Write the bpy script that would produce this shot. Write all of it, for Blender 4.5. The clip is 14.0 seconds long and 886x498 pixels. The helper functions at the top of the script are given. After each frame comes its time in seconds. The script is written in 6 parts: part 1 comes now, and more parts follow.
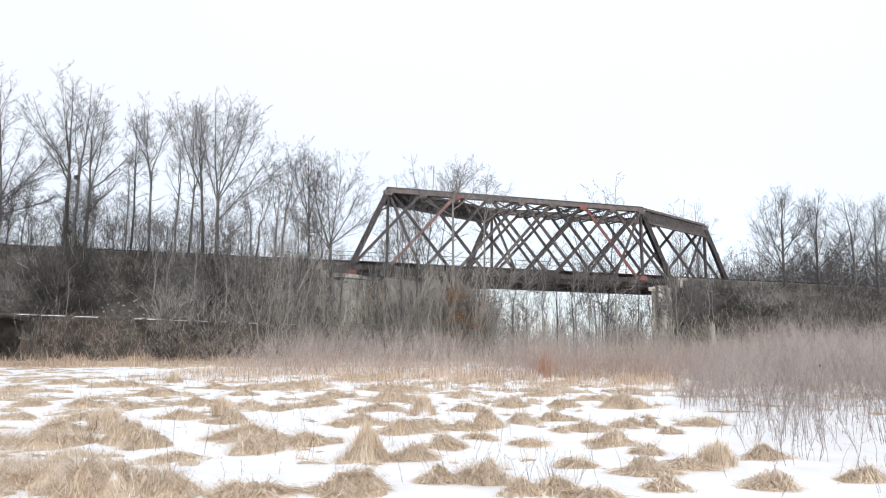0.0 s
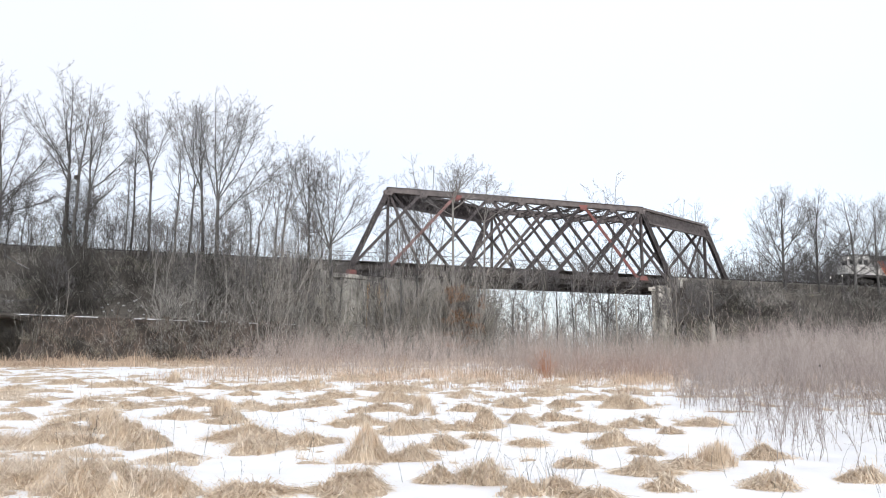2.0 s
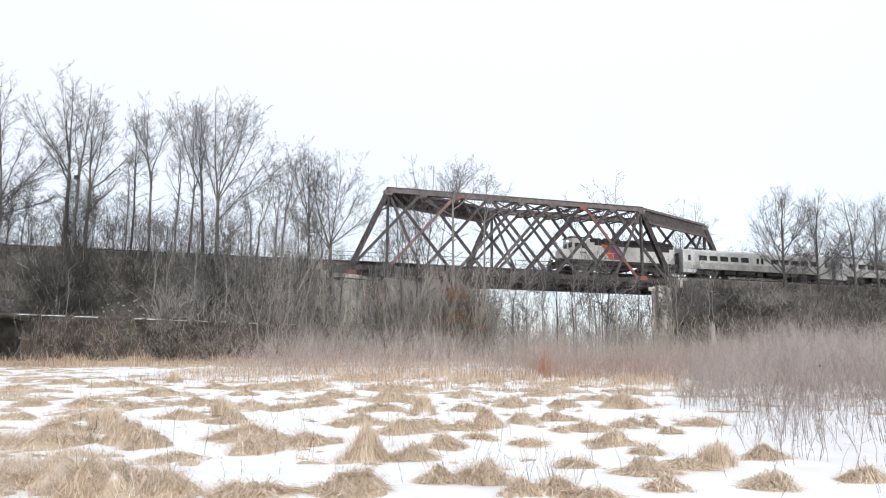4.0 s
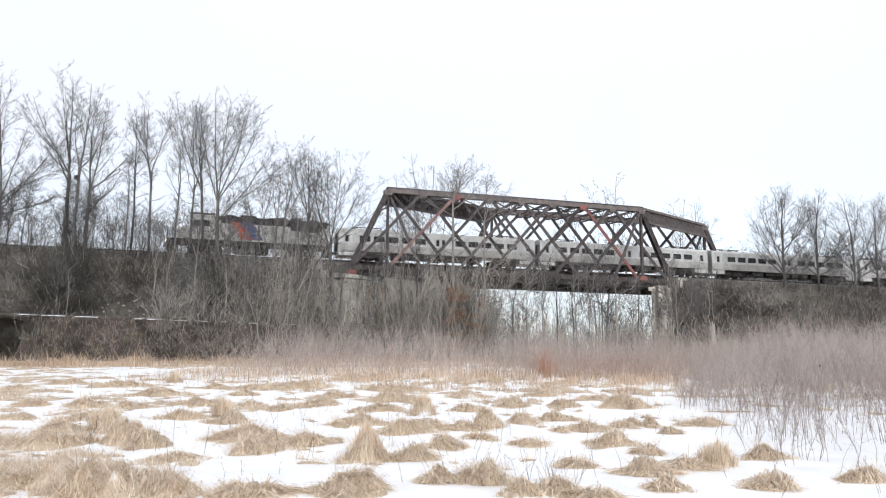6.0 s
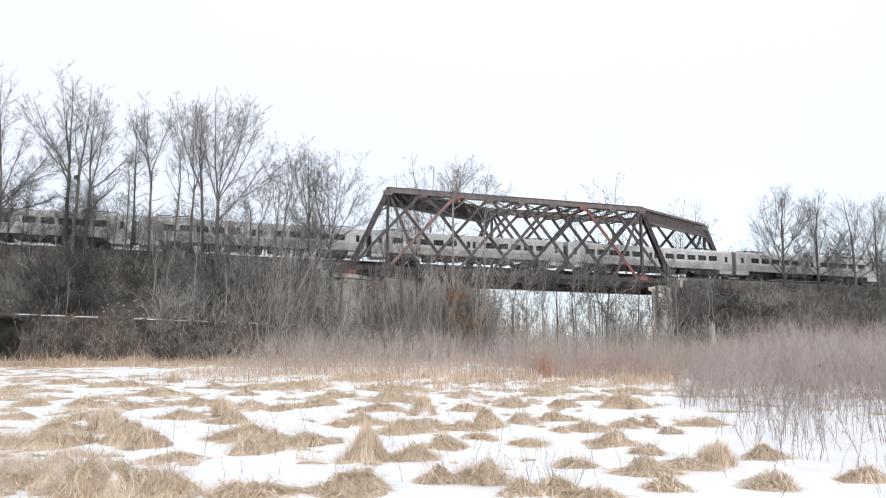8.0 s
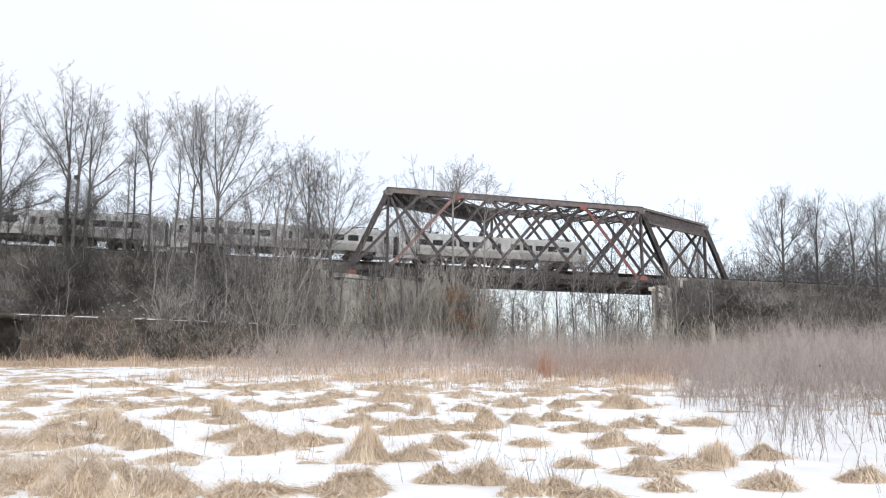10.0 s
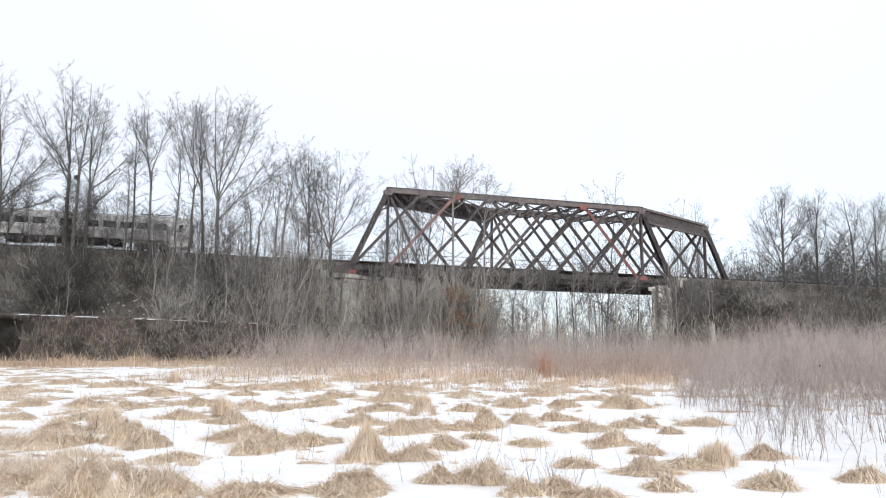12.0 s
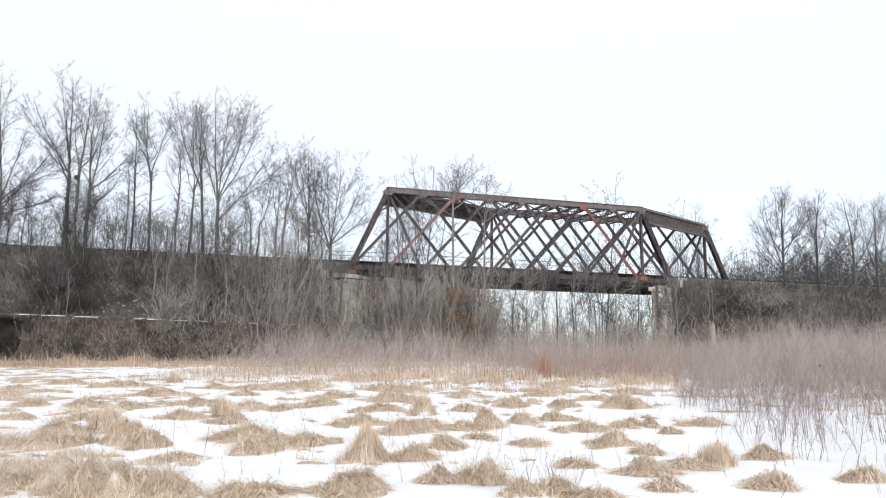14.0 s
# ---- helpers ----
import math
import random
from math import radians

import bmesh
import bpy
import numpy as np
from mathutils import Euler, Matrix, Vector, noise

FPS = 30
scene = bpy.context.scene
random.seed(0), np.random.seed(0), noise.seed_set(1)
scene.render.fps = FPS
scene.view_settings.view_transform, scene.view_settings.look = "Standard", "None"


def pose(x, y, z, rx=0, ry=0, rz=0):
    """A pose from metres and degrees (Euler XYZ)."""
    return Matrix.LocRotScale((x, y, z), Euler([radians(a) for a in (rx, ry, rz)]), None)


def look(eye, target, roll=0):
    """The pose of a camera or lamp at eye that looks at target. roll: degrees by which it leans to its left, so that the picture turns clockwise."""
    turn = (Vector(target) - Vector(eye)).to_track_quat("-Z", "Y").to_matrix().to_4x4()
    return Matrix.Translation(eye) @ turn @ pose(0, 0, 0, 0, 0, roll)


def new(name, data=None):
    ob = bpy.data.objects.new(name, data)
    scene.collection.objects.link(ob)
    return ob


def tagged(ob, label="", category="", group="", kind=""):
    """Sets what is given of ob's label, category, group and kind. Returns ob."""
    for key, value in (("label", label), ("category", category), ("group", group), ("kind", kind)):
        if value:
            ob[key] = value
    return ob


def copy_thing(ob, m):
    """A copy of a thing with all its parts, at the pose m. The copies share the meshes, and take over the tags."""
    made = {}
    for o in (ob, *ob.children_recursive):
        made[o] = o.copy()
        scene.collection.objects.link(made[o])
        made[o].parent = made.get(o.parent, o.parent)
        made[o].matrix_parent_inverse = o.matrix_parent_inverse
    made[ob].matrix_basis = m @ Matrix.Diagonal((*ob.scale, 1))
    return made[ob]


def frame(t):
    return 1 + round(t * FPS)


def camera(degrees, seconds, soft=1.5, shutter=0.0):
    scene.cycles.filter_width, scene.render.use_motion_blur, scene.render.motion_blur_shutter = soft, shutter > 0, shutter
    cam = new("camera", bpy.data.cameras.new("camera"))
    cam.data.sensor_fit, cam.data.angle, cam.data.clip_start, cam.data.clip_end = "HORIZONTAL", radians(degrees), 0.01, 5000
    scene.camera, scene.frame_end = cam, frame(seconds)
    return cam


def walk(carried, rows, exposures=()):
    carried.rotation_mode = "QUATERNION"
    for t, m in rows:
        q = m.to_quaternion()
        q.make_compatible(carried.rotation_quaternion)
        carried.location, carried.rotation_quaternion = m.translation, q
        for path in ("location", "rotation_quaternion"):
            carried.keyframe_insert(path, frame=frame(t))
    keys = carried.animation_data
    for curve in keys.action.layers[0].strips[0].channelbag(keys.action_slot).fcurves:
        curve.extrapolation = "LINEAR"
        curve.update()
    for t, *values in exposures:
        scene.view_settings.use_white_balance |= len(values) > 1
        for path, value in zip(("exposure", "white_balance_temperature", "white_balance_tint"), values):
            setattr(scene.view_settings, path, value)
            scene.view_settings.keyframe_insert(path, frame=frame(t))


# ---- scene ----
cam = camera(64.19, 14.0, soft=1.06, shutter=0.15)
walk(cam, [(0.0, pose(0, 0, 1.6, 98.732, 0, 0)), (14.0, pose(0, 0, 1.6, 98.732, 0, 0))], [(0.0, 0.0), (14.0, 0.0)])

# ---- light: bright overcast winter sky ----
world = bpy.data.worlds.new("overcast_sky")
scene.world = world
world.use_nodes = True
wn, wl = world.node_tree.nodes, world.node_tree.links
wn.clear()
w_out = wn.new("ShaderNodeOutputWorld")
w_sum = wn.new("ShaderNodeAddShader")
w_sky = wn.new("ShaderNodeTexSky")
w_sky.sky_type, w_sky.sun_disc = "NISHITA", False
w_sky.sun_elevation, w_sky.sun_rotation = radians(38), radians(200)
w_clear = wn.new("ShaderNodeBackground")
w_clear.inputs["Strength"].default_value = 0.05
w_cloud = wn.new("ShaderNodeBackground")
w_cloud.inputs["Strength"].default_value = 0.93
w_co = wn.new("ShaderNodeTexCoord")
w_no = wn.new("ShaderNodeTexNoise")
w_no.inputs["Scale"].default_value, w_no.inputs["Detail"].default_value = 1.6, 3
w_ra = wn.new("ShaderNodeValToRGB")
w_ra.color_ramp.elements[0].position, w_ra.color_ramp.elements[0].color = 0.3, (0.915, 0.92, 0.945, 1)
w_ra.color_ramp.elements[1].position, w_ra.color_ramp.elements[1].color = 0.6, (1.0, 0.985, 0.985, 1)
wl.new(w_co.outputs["Generated"], w_no.inputs["Vector"])
wl.new(w_no.outputs["Fac"], w_ra.inputs["Fac"])
w_sep = wn.new("ShaderNodeSeparateXYZ")
wl.new(w_co.outputs["Generated"], w_sep.inputs[0])
w_low = wn.new("ShaderNodeValToRGB")
w_low.color_ramp.elements[0].position, w_low.color_ramp.elements[0].color = 0.0, (0.825, 0.885, 0.96, 1)
w_low.color_ramp.elements[1].position, w_low.color_ramp.elements[1].color = 0.45, (1.0, 1.0, 1.0, 1)
wl.new(w_sep.outputs["Z"], w_low.inputs["Fac"])
w_mul = wn.new("ShaderNodeMix")
w_mul.data_type, w_mul.blend_type = "RGBA", "MULTIPLY"
w_mul.inputs["Factor"].default_value = 1.0
wl.new(w_ra.outputs["Color"], w_mul.inputs[6])
wl.new(w_low.outputs["Color"], w_mul.inputs[7])
wl.new(w_mul.outputs[2], w_cloud.inputs["Color"])
wl.new(w_sky.outputs["Color"], w_clear.inputs["Color"])
wl.new(w_clear.outputs[0], w_sum.inputs[0])
wl.new(w_cloud.outputs[0], w_sum.inputs[1])
wl.new(w_sum.outputs[0], w_out.inputs["Surface"])

sun_data = bpy.data.lights.new("sun", "SUN")
sun_data.energy, sun_data.angle, sun_data.color = 1.5, radians(25), (1.0, 0.985, 0.965)
sun = new("sun", sun_data)
sun.matrix_basis = look((30, -60, 60), (0, 40, 0))

# ---- the railway's line: x along the track, y away from the viewer, z up from the rail heads ----
TRACK = pose(0, 85.96, 12.68, 0, 0.5645, 16.377)
RNG = np.random.default_rng(7)


def on_track(s, off, z=0.0, rz=0.0):
    return TRACK @ pose(s, off, z, 0, 0, rz)


def ground_z(x, y):
    return np.interp(y, [12, 50], [0, 1.1])


# ---- materials ----
def material(name, light, dark, scale=4.0, rough=0.8, bump=0.3, metal=0.0, stretch=(1, 1, 1), fine=30.0, vary=0.0, coords="Object", spec=0.4, island=0.0, thin=0.0):
    """Two scales of noise between two colours, with relief; vary: per object; island: per loose piece; thin: the share of light let through."""
    m = bpy.data.materials.new(name)
    m.use_nodes = True
    n, l = m.node_tree.nodes, m.node_tree.links
    b = n["Principled BSDF"]
    b.inputs["Roughness"].default_value, b.inputs["Metallic"].default_value = rough, metal
    b.inputs["Specular IOR Level"].default_value = spec
    co, mp = n.new("ShaderNodeTexCoord"), n.new("ShaderNodeMapping")
    mp.inputs["Scale"].default_value = stretch
    l.new(co.outputs[coords], mp.inputs["Vector"])
    big, small = n.new("ShaderNodeTexNoise"), n.new("ShaderNodeTexNoise")
    big.inputs["Scale"].default_value, big.inputs["Detail"].default_value = scale, 5
    small.inputs["Scale"].default_value, small.inputs["Detail"].default_value = fine, 3
    for t in (big, small):
        l.new(mp.outputs["Vector"], t.inputs["Vector"])
    add = n.new("ShaderNodeMath")
    add.operation = "MULTIPLY_ADD"
    l.new(small.outputs["Fac"], add.inputs[0])
    add.inputs[1].default_value = 0.5
    l.new(big.outputs["Fac"], add.inputs[2])
    last = add.outputs[0]
    for source, amount in (("object", vary), ("island", island)):
        if amount:
            info = n.new("ShaderNodeObjectInfo" if source == "object" else "ShaderNodeNewGeometry")
            ad2 = n.new("ShaderNodeMath")
            ad2.operation = "MULTIPLY_ADD"
            l.new(info.outputs["Random" if source == "object" else "Random Per Island"], ad2.inputs[0])
            ad2.inputs[1].default_value = amount
            l.new(last, ad2.inputs[2])
            sub = n.new("ShaderNodeMath")
            sub.operation = "SUBTRACT"
            l.new(ad2.outputs[0], sub.inputs[0])
            sub.inputs[1].default_value = amount / 2
            last = sub.outputs[0]
    ramp = n.new("ShaderNodeValToRGB")
    ramp.color_ramp.elements[0].position, ramp.color_ramp.elements[0].color = 0.5, (*dark, 1)
    ramp.color_ramp.elements[1].position, ramp.color_ramp.elements[1].color = 1.0, (*light, 1)
    l.new(last, ramp.inputs["Fac"])
    l.new(ramp.outputs["Color"], b.inputs["Base Color"])
    if bump:
        bp = n.new("ShaderNodeBump")
        bp.inputs["Strength"].default_value, bp.inputs["Distance"].default_value = bump, 0.05
        l.new(last, bp.inputs["Height"])
        l.new(bp.outputs["Normal"], b.inputs["Normal"])
    if thin:
        tr, mx = n.new("ShaderNodeBsdfTranslucent"), n.new("ShaderNodeMixShader")
        mx.inputs["Fac"].default_value = thin
        l.new(ramp.outputs["Color"], tr.inputs["Color"])
        l.new(b.outputs[0], mx.inputs[1])
        l.new(tr.outputs[0], mx.inputs[2])
        l.new(mx.outputs[0], n["Material Output"].inputs["Surface"])
    return m


def snowy_ground():
    """Matted straw and dark soil, with old snow lying in irregular patches."""
    m = material("field_soil", (0.72, 0.60, 0.46), (0.36, 0.28, 0.205), 1.4, 0.95, 0.9, fine=45)
    n, l = m.node_tree.nodes, m.node_tree.links
    b = n["Principled BSDF"]
    base = b.inputs["Base Color"].links[0].from_socket
    co = n.new("ShaderNodeTexCoord")
    no = n.new("ShaderNodeTexNoise")
    no.inputs["Scale"].default_value, no.inputs["Detail"].default_value = 0.35, 8
    l.new(co.outputs["Object"], no.inputs["Vector"])
    ra = n.new("ShaderNodeValToRGB")
    ra.color_ramp.elements[0].position, ra.color_ramp.elements[1].position = 0.60, 0.63
    l.new(no.outputs["Fac"], ra.inputs["Fac"])
    mix = n.new("ShaderNodeMix")
    mix.data_type = "RGBA"
    l.new(ra.outputs["Color"], mix.inputs["Factor"])
    l.new(base, mix.inputs[6])
    mix.inputs[7].default_value = (0.86, 0.87, 0.9, 1)
    l.new(mix.outputs[2], b.inputs["Base Color"])
    return m


M_SOIL = snowy_ground()
M_SNOW = material("old_snow", (0.92, 0.925, 0.935), (0.79, 0.80, 0.83), 1.6, 0.6, 0.25, fine=40, spec=0.2)
M_STRAW = material("dry_grass", (0.99, 0.895, 0.76), (0.65, 0.54, 0.425), 1.1, 0.85, 0, island=0.9, spec=0.2, thin=0.45)
M_BRUSH_OLIVE = material("olive_brush", (0.50, 0.46, 0.385), (0.13, 0.12, 0.094), 0.16, 0.9, 0, island=0.9, fine=1.2)
M_STRAW_DULL = material("dry_grass_dull", (0.96, 0.86, 0.735), (0.59, 0.495, 0.395), 0.5, 0.9, 0, island=0.9, spec=0.2, thin=0.45)
M_STRAW_FAR = material("rank_grass", (0.84, 0.68, 0.53), (0.40, 0.305, 0.23), 0.3, 0.9, 0, island=1.0, spec=0.2, thin=0.45)
M_BARK = material("bark", (0.19, 0.184, 0.182), (0.065, 0.063, 0.062), 1.5, 0.9, 0.5, stretch=(3, 3, 0.6), vary=0.5)
M_BARK_PALE = material("pale_bark", (0.46, 0.43, 0.385), (0.24, 0.215, 0.19), 1.5, 0.85, 0.4, stretch=(3, 3, 0.8))
M_TWIG = material("twigs", (0.20, 0.19, 0.192), (0.09, 0.085, 0.086), 0.7, 0.9, 0, vary=0.3)
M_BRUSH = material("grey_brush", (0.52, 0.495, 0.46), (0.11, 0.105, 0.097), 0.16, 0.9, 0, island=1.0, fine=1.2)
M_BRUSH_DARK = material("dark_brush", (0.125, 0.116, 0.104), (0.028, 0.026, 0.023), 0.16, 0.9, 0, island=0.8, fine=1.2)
M_SHRUB = material("grey_stems", (0.56, 0.495, 0.46), (0.28, 0.236, 0.216), 0.3, 0.85, 0, island=0.8)
M_SHRUB_GREY = material("pale_grey_stems", (0.52, 0.49, 0.455), (0.25, 0.23, 0.21), 0.3, 0.85, 0, island=0.8)
M_SHRUB_DARK = material("brown_grey_stems", (0.42, 0.36, 0.335), (0.19, 0.156, 0.142), 0.3, 0.85, 0, island=0.8)
M_SHRUB_WARM = material("pink_brown_stems", (0.60, 0.51, 0.46), (0.31, 0.25, 0.222), 0.25, 0.85, 0, island=0.8)
M_BARK_MID = material("grey_bark", (0.37, 0.35, 0.328), (0.15, 0.14, 0.13), 1.5, 0.85, 0.4, stretch=(3, 3, 0.8))
M_SHRUB_ROSE = material("rosy_stems", (0.58, 0.45, 0.385), (0.30, 0.21, 0.175), 0.25, 0.85, 0, island=0.8)
M_RUSSET = material("russet_leaves", (0.46, 0.245, 0.125), (0.19, 0.105, 0.06), 0.6, 0.9, 0, island=0.8)
M_RUST_TWIG = material("rust_red_twigs", (0.60, 0.25, 0.11), (0.30, 0.12, 0.06), 0.5, 0.9, 0, island=0.8)
M_RUSSET_DARK = material("dark_russet_brush", (0.50, 0.40, 0.33), (0.12, 0.085, 0.066), 0.4, 0.9, 0, island=1.0)
M_RED_BRUSH = material("dull_red_brush", (0.34, 0.185, 0.165), (0.15, 0.075, 0.066), 0.6, 0.9, 0, island=0.8)
M_EARTH = material("embankment_earth", (0.17, 0.152, 0.132), (0.03, 0.027, 0.024), 0.3, 0.95, 0.8, fine=5)
M_LITTER = material("leaf_litter", (0.15, 0.118, 0.098), (0.026, 0.0215, 0.019), 0.7, 0.95, 0.9, fine=7)
M_BALLAST = material("ballast", (0.22, 0.20, 0.18), (0.08, 0.072, 0.066), 1.0, 0.95, 0.9, fine=18)
M_CONCRETE = material("stained_concrete", (0.72, 0.69, 0.63), (0.10, 0.093, 0.083), 1.5, 0.9, 0.6, stretch=(1, 1, 0.22), fine=9)
M_OCHRE = material("rust_stain", (0.52, 0.34, 0.17), (0.30, 0.19, 0.10), 1.1, 0.9, 0.2, stretch=(1, 1, 0.3))
M_STEEL = material("weathered_bridge_steel", (0.122, 0.105, 0.108), (0.026, 0.023, 0.025), 2.6, 0.75, 0.3, vary=0.3, fine=16)
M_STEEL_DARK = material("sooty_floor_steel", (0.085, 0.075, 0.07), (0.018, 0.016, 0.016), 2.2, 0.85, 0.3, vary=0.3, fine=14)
M_STEEL_TOP = material("light_brown_steel", (0.225, 0.198, 0.194), (0.085, 0.074, 0.073), 2.0, 0.7, 0.25, fine=14)
M_PRIMER = material("red_primer", (0.33, 0.135, 0.12), (0.17, 0.075, 0.07), 1.4, 0.75, 0.2, fine=14)
M_PRIMER_FADED = material("faded_red_primer", (0.36, 0.215, 0.20), (0.22, 0.13, 0.122), 1.4, 0.75, 0.2, fine=14)
M_TIMBER = material("tarred_timber", (0.085, 0.07, 0.06), (0.03, 0.026, 0.024), 2, 0.9, 0.4)
M_SILVER = material("brushed_stainless", (0.70, 0.71, 0.715), (0.37, 0.37, 0.365), 0.8, 0.34, 0.05, metal=0.4, stretch=(1.1, 1, 0.5), fine=5)
M_SILVER_DULL = material("grimy_fluted_steel", (0.57, 0.565, 0.55), (0.25, 0.245, 0.235), 0.6, 0.5, 0.05, metal=0.25, stretch=(1.3, 1, 0.4), fine=6)
M_ROOF = material("coach_roof_grey", (0.66, 0.66, 0.65), (0.46, 0.455, 0.44), 0.4, 0.6, 0.05, fine=4)
M_WHITE = material("loco_pale_grey", (0.74, 0.73, 0.71), (0.56, 0.55, 0.53), 0.5, 0.45, 0.04, fine=5)
M_BLACK = material("sooty_black", (0.05, 0.046, 0.043), (0.015, 0.014, 0.014), 2, 0.7, 0.15)
M_GLASS_DARK = material("dark_window", (0.05, 0.05, 0.05), (0.015, 0.016, 0.018), 0.9, 0.15, 0, spec=0.3)
M_ORANGE = material("orange_paint", (0.80, 0.16, 0.04), (0.66, 0.11, 0.03), 0.8, 0.45, 0)
M_MAGENTA = material("magenta_paint", (0.46, 0.07, 0.11), (0.36, 0.055, 0.09), 0.8, 0.45, 0)
M_BLUE = material("blue_paint", (0.075, 0.105, 0.27), (0.055, 0.08, 0.20), 0.8, 0.45, 0)
M_GRAFFITI = material("faded_blue_paint", (0.10, 0.15, 0.30), (0.06, 0.09, 0.17), 2, 0.8, 0.1)
M_LAMP = bpy.data.materials.new("lamp_glow")
M_LAMP.use_nodes = True
M_LAMP.node_tree.nodes["Principled BSDF"].inputs["Emission Color"].default_value = (1.0, 0.95, 0.85, 1)
M_LAMP.node_tree.nodes["Principled BSDF"].inputs["Emission Strength"].default_value = 6.0


# ---- mesh helpers ----
def quick_mesh(name, verts, sizes, loops, mat, smooth=False):
    """A mesh from numpy arrays: corners, the size of each face, and the corner numbers face by face."""
    me = bpy.data.meshes.new(name)
    me.vertices.add(len(verts))
    me.vertices.foreach_set("co", np.ascontiguousarray(verts, np.float32).ravel())
    me.loops.add(len(loops))
    me.loops.foreach_set("vertex_index", np.ascontiguousarray(loops, np.int32).ravel())
    me.polygons.add(len(sizes))
    starts = np.zeros(len(sizes), np.int32)
    starts[1:] = np.cumsum(sizes)[:-1]
    me.polygons.foreach_set("loop_start", starts)
    me.polygons.foreach_set("loop_total", np.ascontiguousarray(sizes, np.int32))
    if smooth:
        me.polygons.foreach_set("use_smooth", np.ones(len(sizes), bool))
    me.update(calc_edges=True)
    me.materials.append(mat)
    return me


def tubes(name, segs, mat, sides=3):
    """Tapered prisms along segments, drawn to a point where the second radius is nought; rows of x0, y0, z0, x1, y1, z1, r0, r1."""
    a = np.asarray(segs, float)
    verts, loops, sizes, base = [], [], [], 0
    for a, tip in ((a[a[:, 7] > 0], False), (a[a[:, 7] <= 0], True)):
        n = len(a)
        if not n:
            continue
        p0, p1, r0, r1 = a[:, :3], a[:, 3:6], a[:, 6], a[:, 7]
        d = p1 - p0
        d /= np.maximum(np.linalg.norm(d, axis=1), 1e-9)[:, None]
        ref = np.where(np.abs(d[:, 2:3]) > 0.9, np.array([[1.0, 0, 0]]), np.array([[0, 0, 1.0]]))
        u = np.cross(d, ref)
        u /= np.linalg.norm(u, axis=1)[:, None]
        v = np.cross(d, u)
        m = sides + (1 if tip else sides)
        vs = np.empty((n, m, 3))
        for k in range(sides):
            ring = u * math.cos(2 * math.pi * k / sides) + v * math.sin(2 * math.pi * k / sides)
            vs[:, k] = p0 + ring * r0[:, None]
            if not tip:
                vs[:, sides + k] = p1 + ring * r1[:, None]
        if tip:
            vs[:, sides] = p1
        k = np.arange(sides)
        face = np.stack([k, (k + 1) % sides, 0 * k + sides], 1) if tip else np.stack([k, (k + 1) % sides, sides + (k + 1) % sides, sides + k], 1)
        loops.append(((base + np.arange(n) * m)[:, None, None] + face[None]).ravel())
        sizes.append(np.full(n * sides, face.shape[1]))
        verts.append(vs.reshape(-1, 3))
        base += n * m
    return quick_mesh(name, np.concatenate(verts), np.concatenate(sizes), np.concatenate(loops), mat, smooth=True)


def grid_mesh(name, xs, ys, zs, mat):
    """A height field over the crossings of xs and ys; zs[j, i]."""
    nx, ny = len(xs), len(ys)
    gx, gy = np.meshgrid(xs, ys)
    verts = np.stack([gx, gy, zs], -1).reshape(-1, 3)
    i, j = np.meshgrid(np.arange(nx - 1), np.arange(ny - 1))
    a = (j * nx + i).ravel()
    loops = np.stack([a, a + 1, a + nx + 1, a + nx], 1)
    return quick_mesh(name, verts, np.full(len(a), 4), loops.ravel(), mat, smooth=True)


def blades(name, x, y, z, ang, lean, length, width, mat):
    """Tapering grass blades, one row each; the more they lean, the more their tips hang over."""
    n = len(x)
    dx, dy = np.cos(ang), np.sin(ang)
    p = np.empty((n, 5, 3))
    wx, wy = -dy * width / 2, dx * width / 2
    rise = np.sqrt(np.maximum(1 - lean ** 2, 0.03))
    steps = ((0 * lean, 0 * lean, 1), (0.45 * lean, 0.55 * rise + 0.12 * lean, 0.8), (0.95 * lean, rise * (1 - 0.55 * lean) - 0.16 * lean ** 6, 0))
    for k, (f_out, f_up, w) in enumerate(steps):
        cx, cy, cz = x + dx * length * f_out, y + dy * length * f_out, z + length * f_up
        if k < 2:
            p[:, 2 * k] = np.stack([cx - wx * w, cy - wy * w, cz], 1)
            p[:, 2 * k + 1] = np.stack([cx + wx * w, cy + wy * w, cz], 1)
        else:
            p[:, 4] = np.stack([cx, cy, cz], 1)
    base = np.arange(n)[:, None] * 5
    loops = (base + np.array([0, 1, 3, 2, 2, 3, 4])[None]).ravel()
    return quick_mesh(name, p.reshape(-1, 3), np.tile([4, 3], n), loops, mat)


def part(name, bm, mat, parent, label=""):
    """Links a bmesh as one mesh object under a thing or a part."""
    me = bpy.data.meshes.new(name)
    bm.to_mesh(me)
    bm.free()
    return part_mesh(name, me, mat, parent, label)


def part_mesh(name, me, mat, parent, label=""):
    if mat and not me.materials:
        me.materials.append(mat)
    ob = new(name, me)
    if parent:
        ob.parent = parent
    return tagged(ob, label)


def box(bm, x0, x1, y0, y1, z0, z1, bev=0.0):
    r = bmesh.ops.create_cube(bm, size=1, matrix=Matrix.LocRotScale(((x0 + x1) / 2, (y0 + y1) / 2, (z0 + z1) / 2), None, (x1 - x0, y1 - y0, z1 - z0)))
    if bev:
        ed = {e for v in r["verts"] for e in v.link_edges}
        bmesh.ops.bevel(bm, geom=list(ed), offset=bev, segments=2, affect="EDGES", clamp_overlap=True)
    return bm


def boxed(*args):
    return box(bmesh.new(), *args)


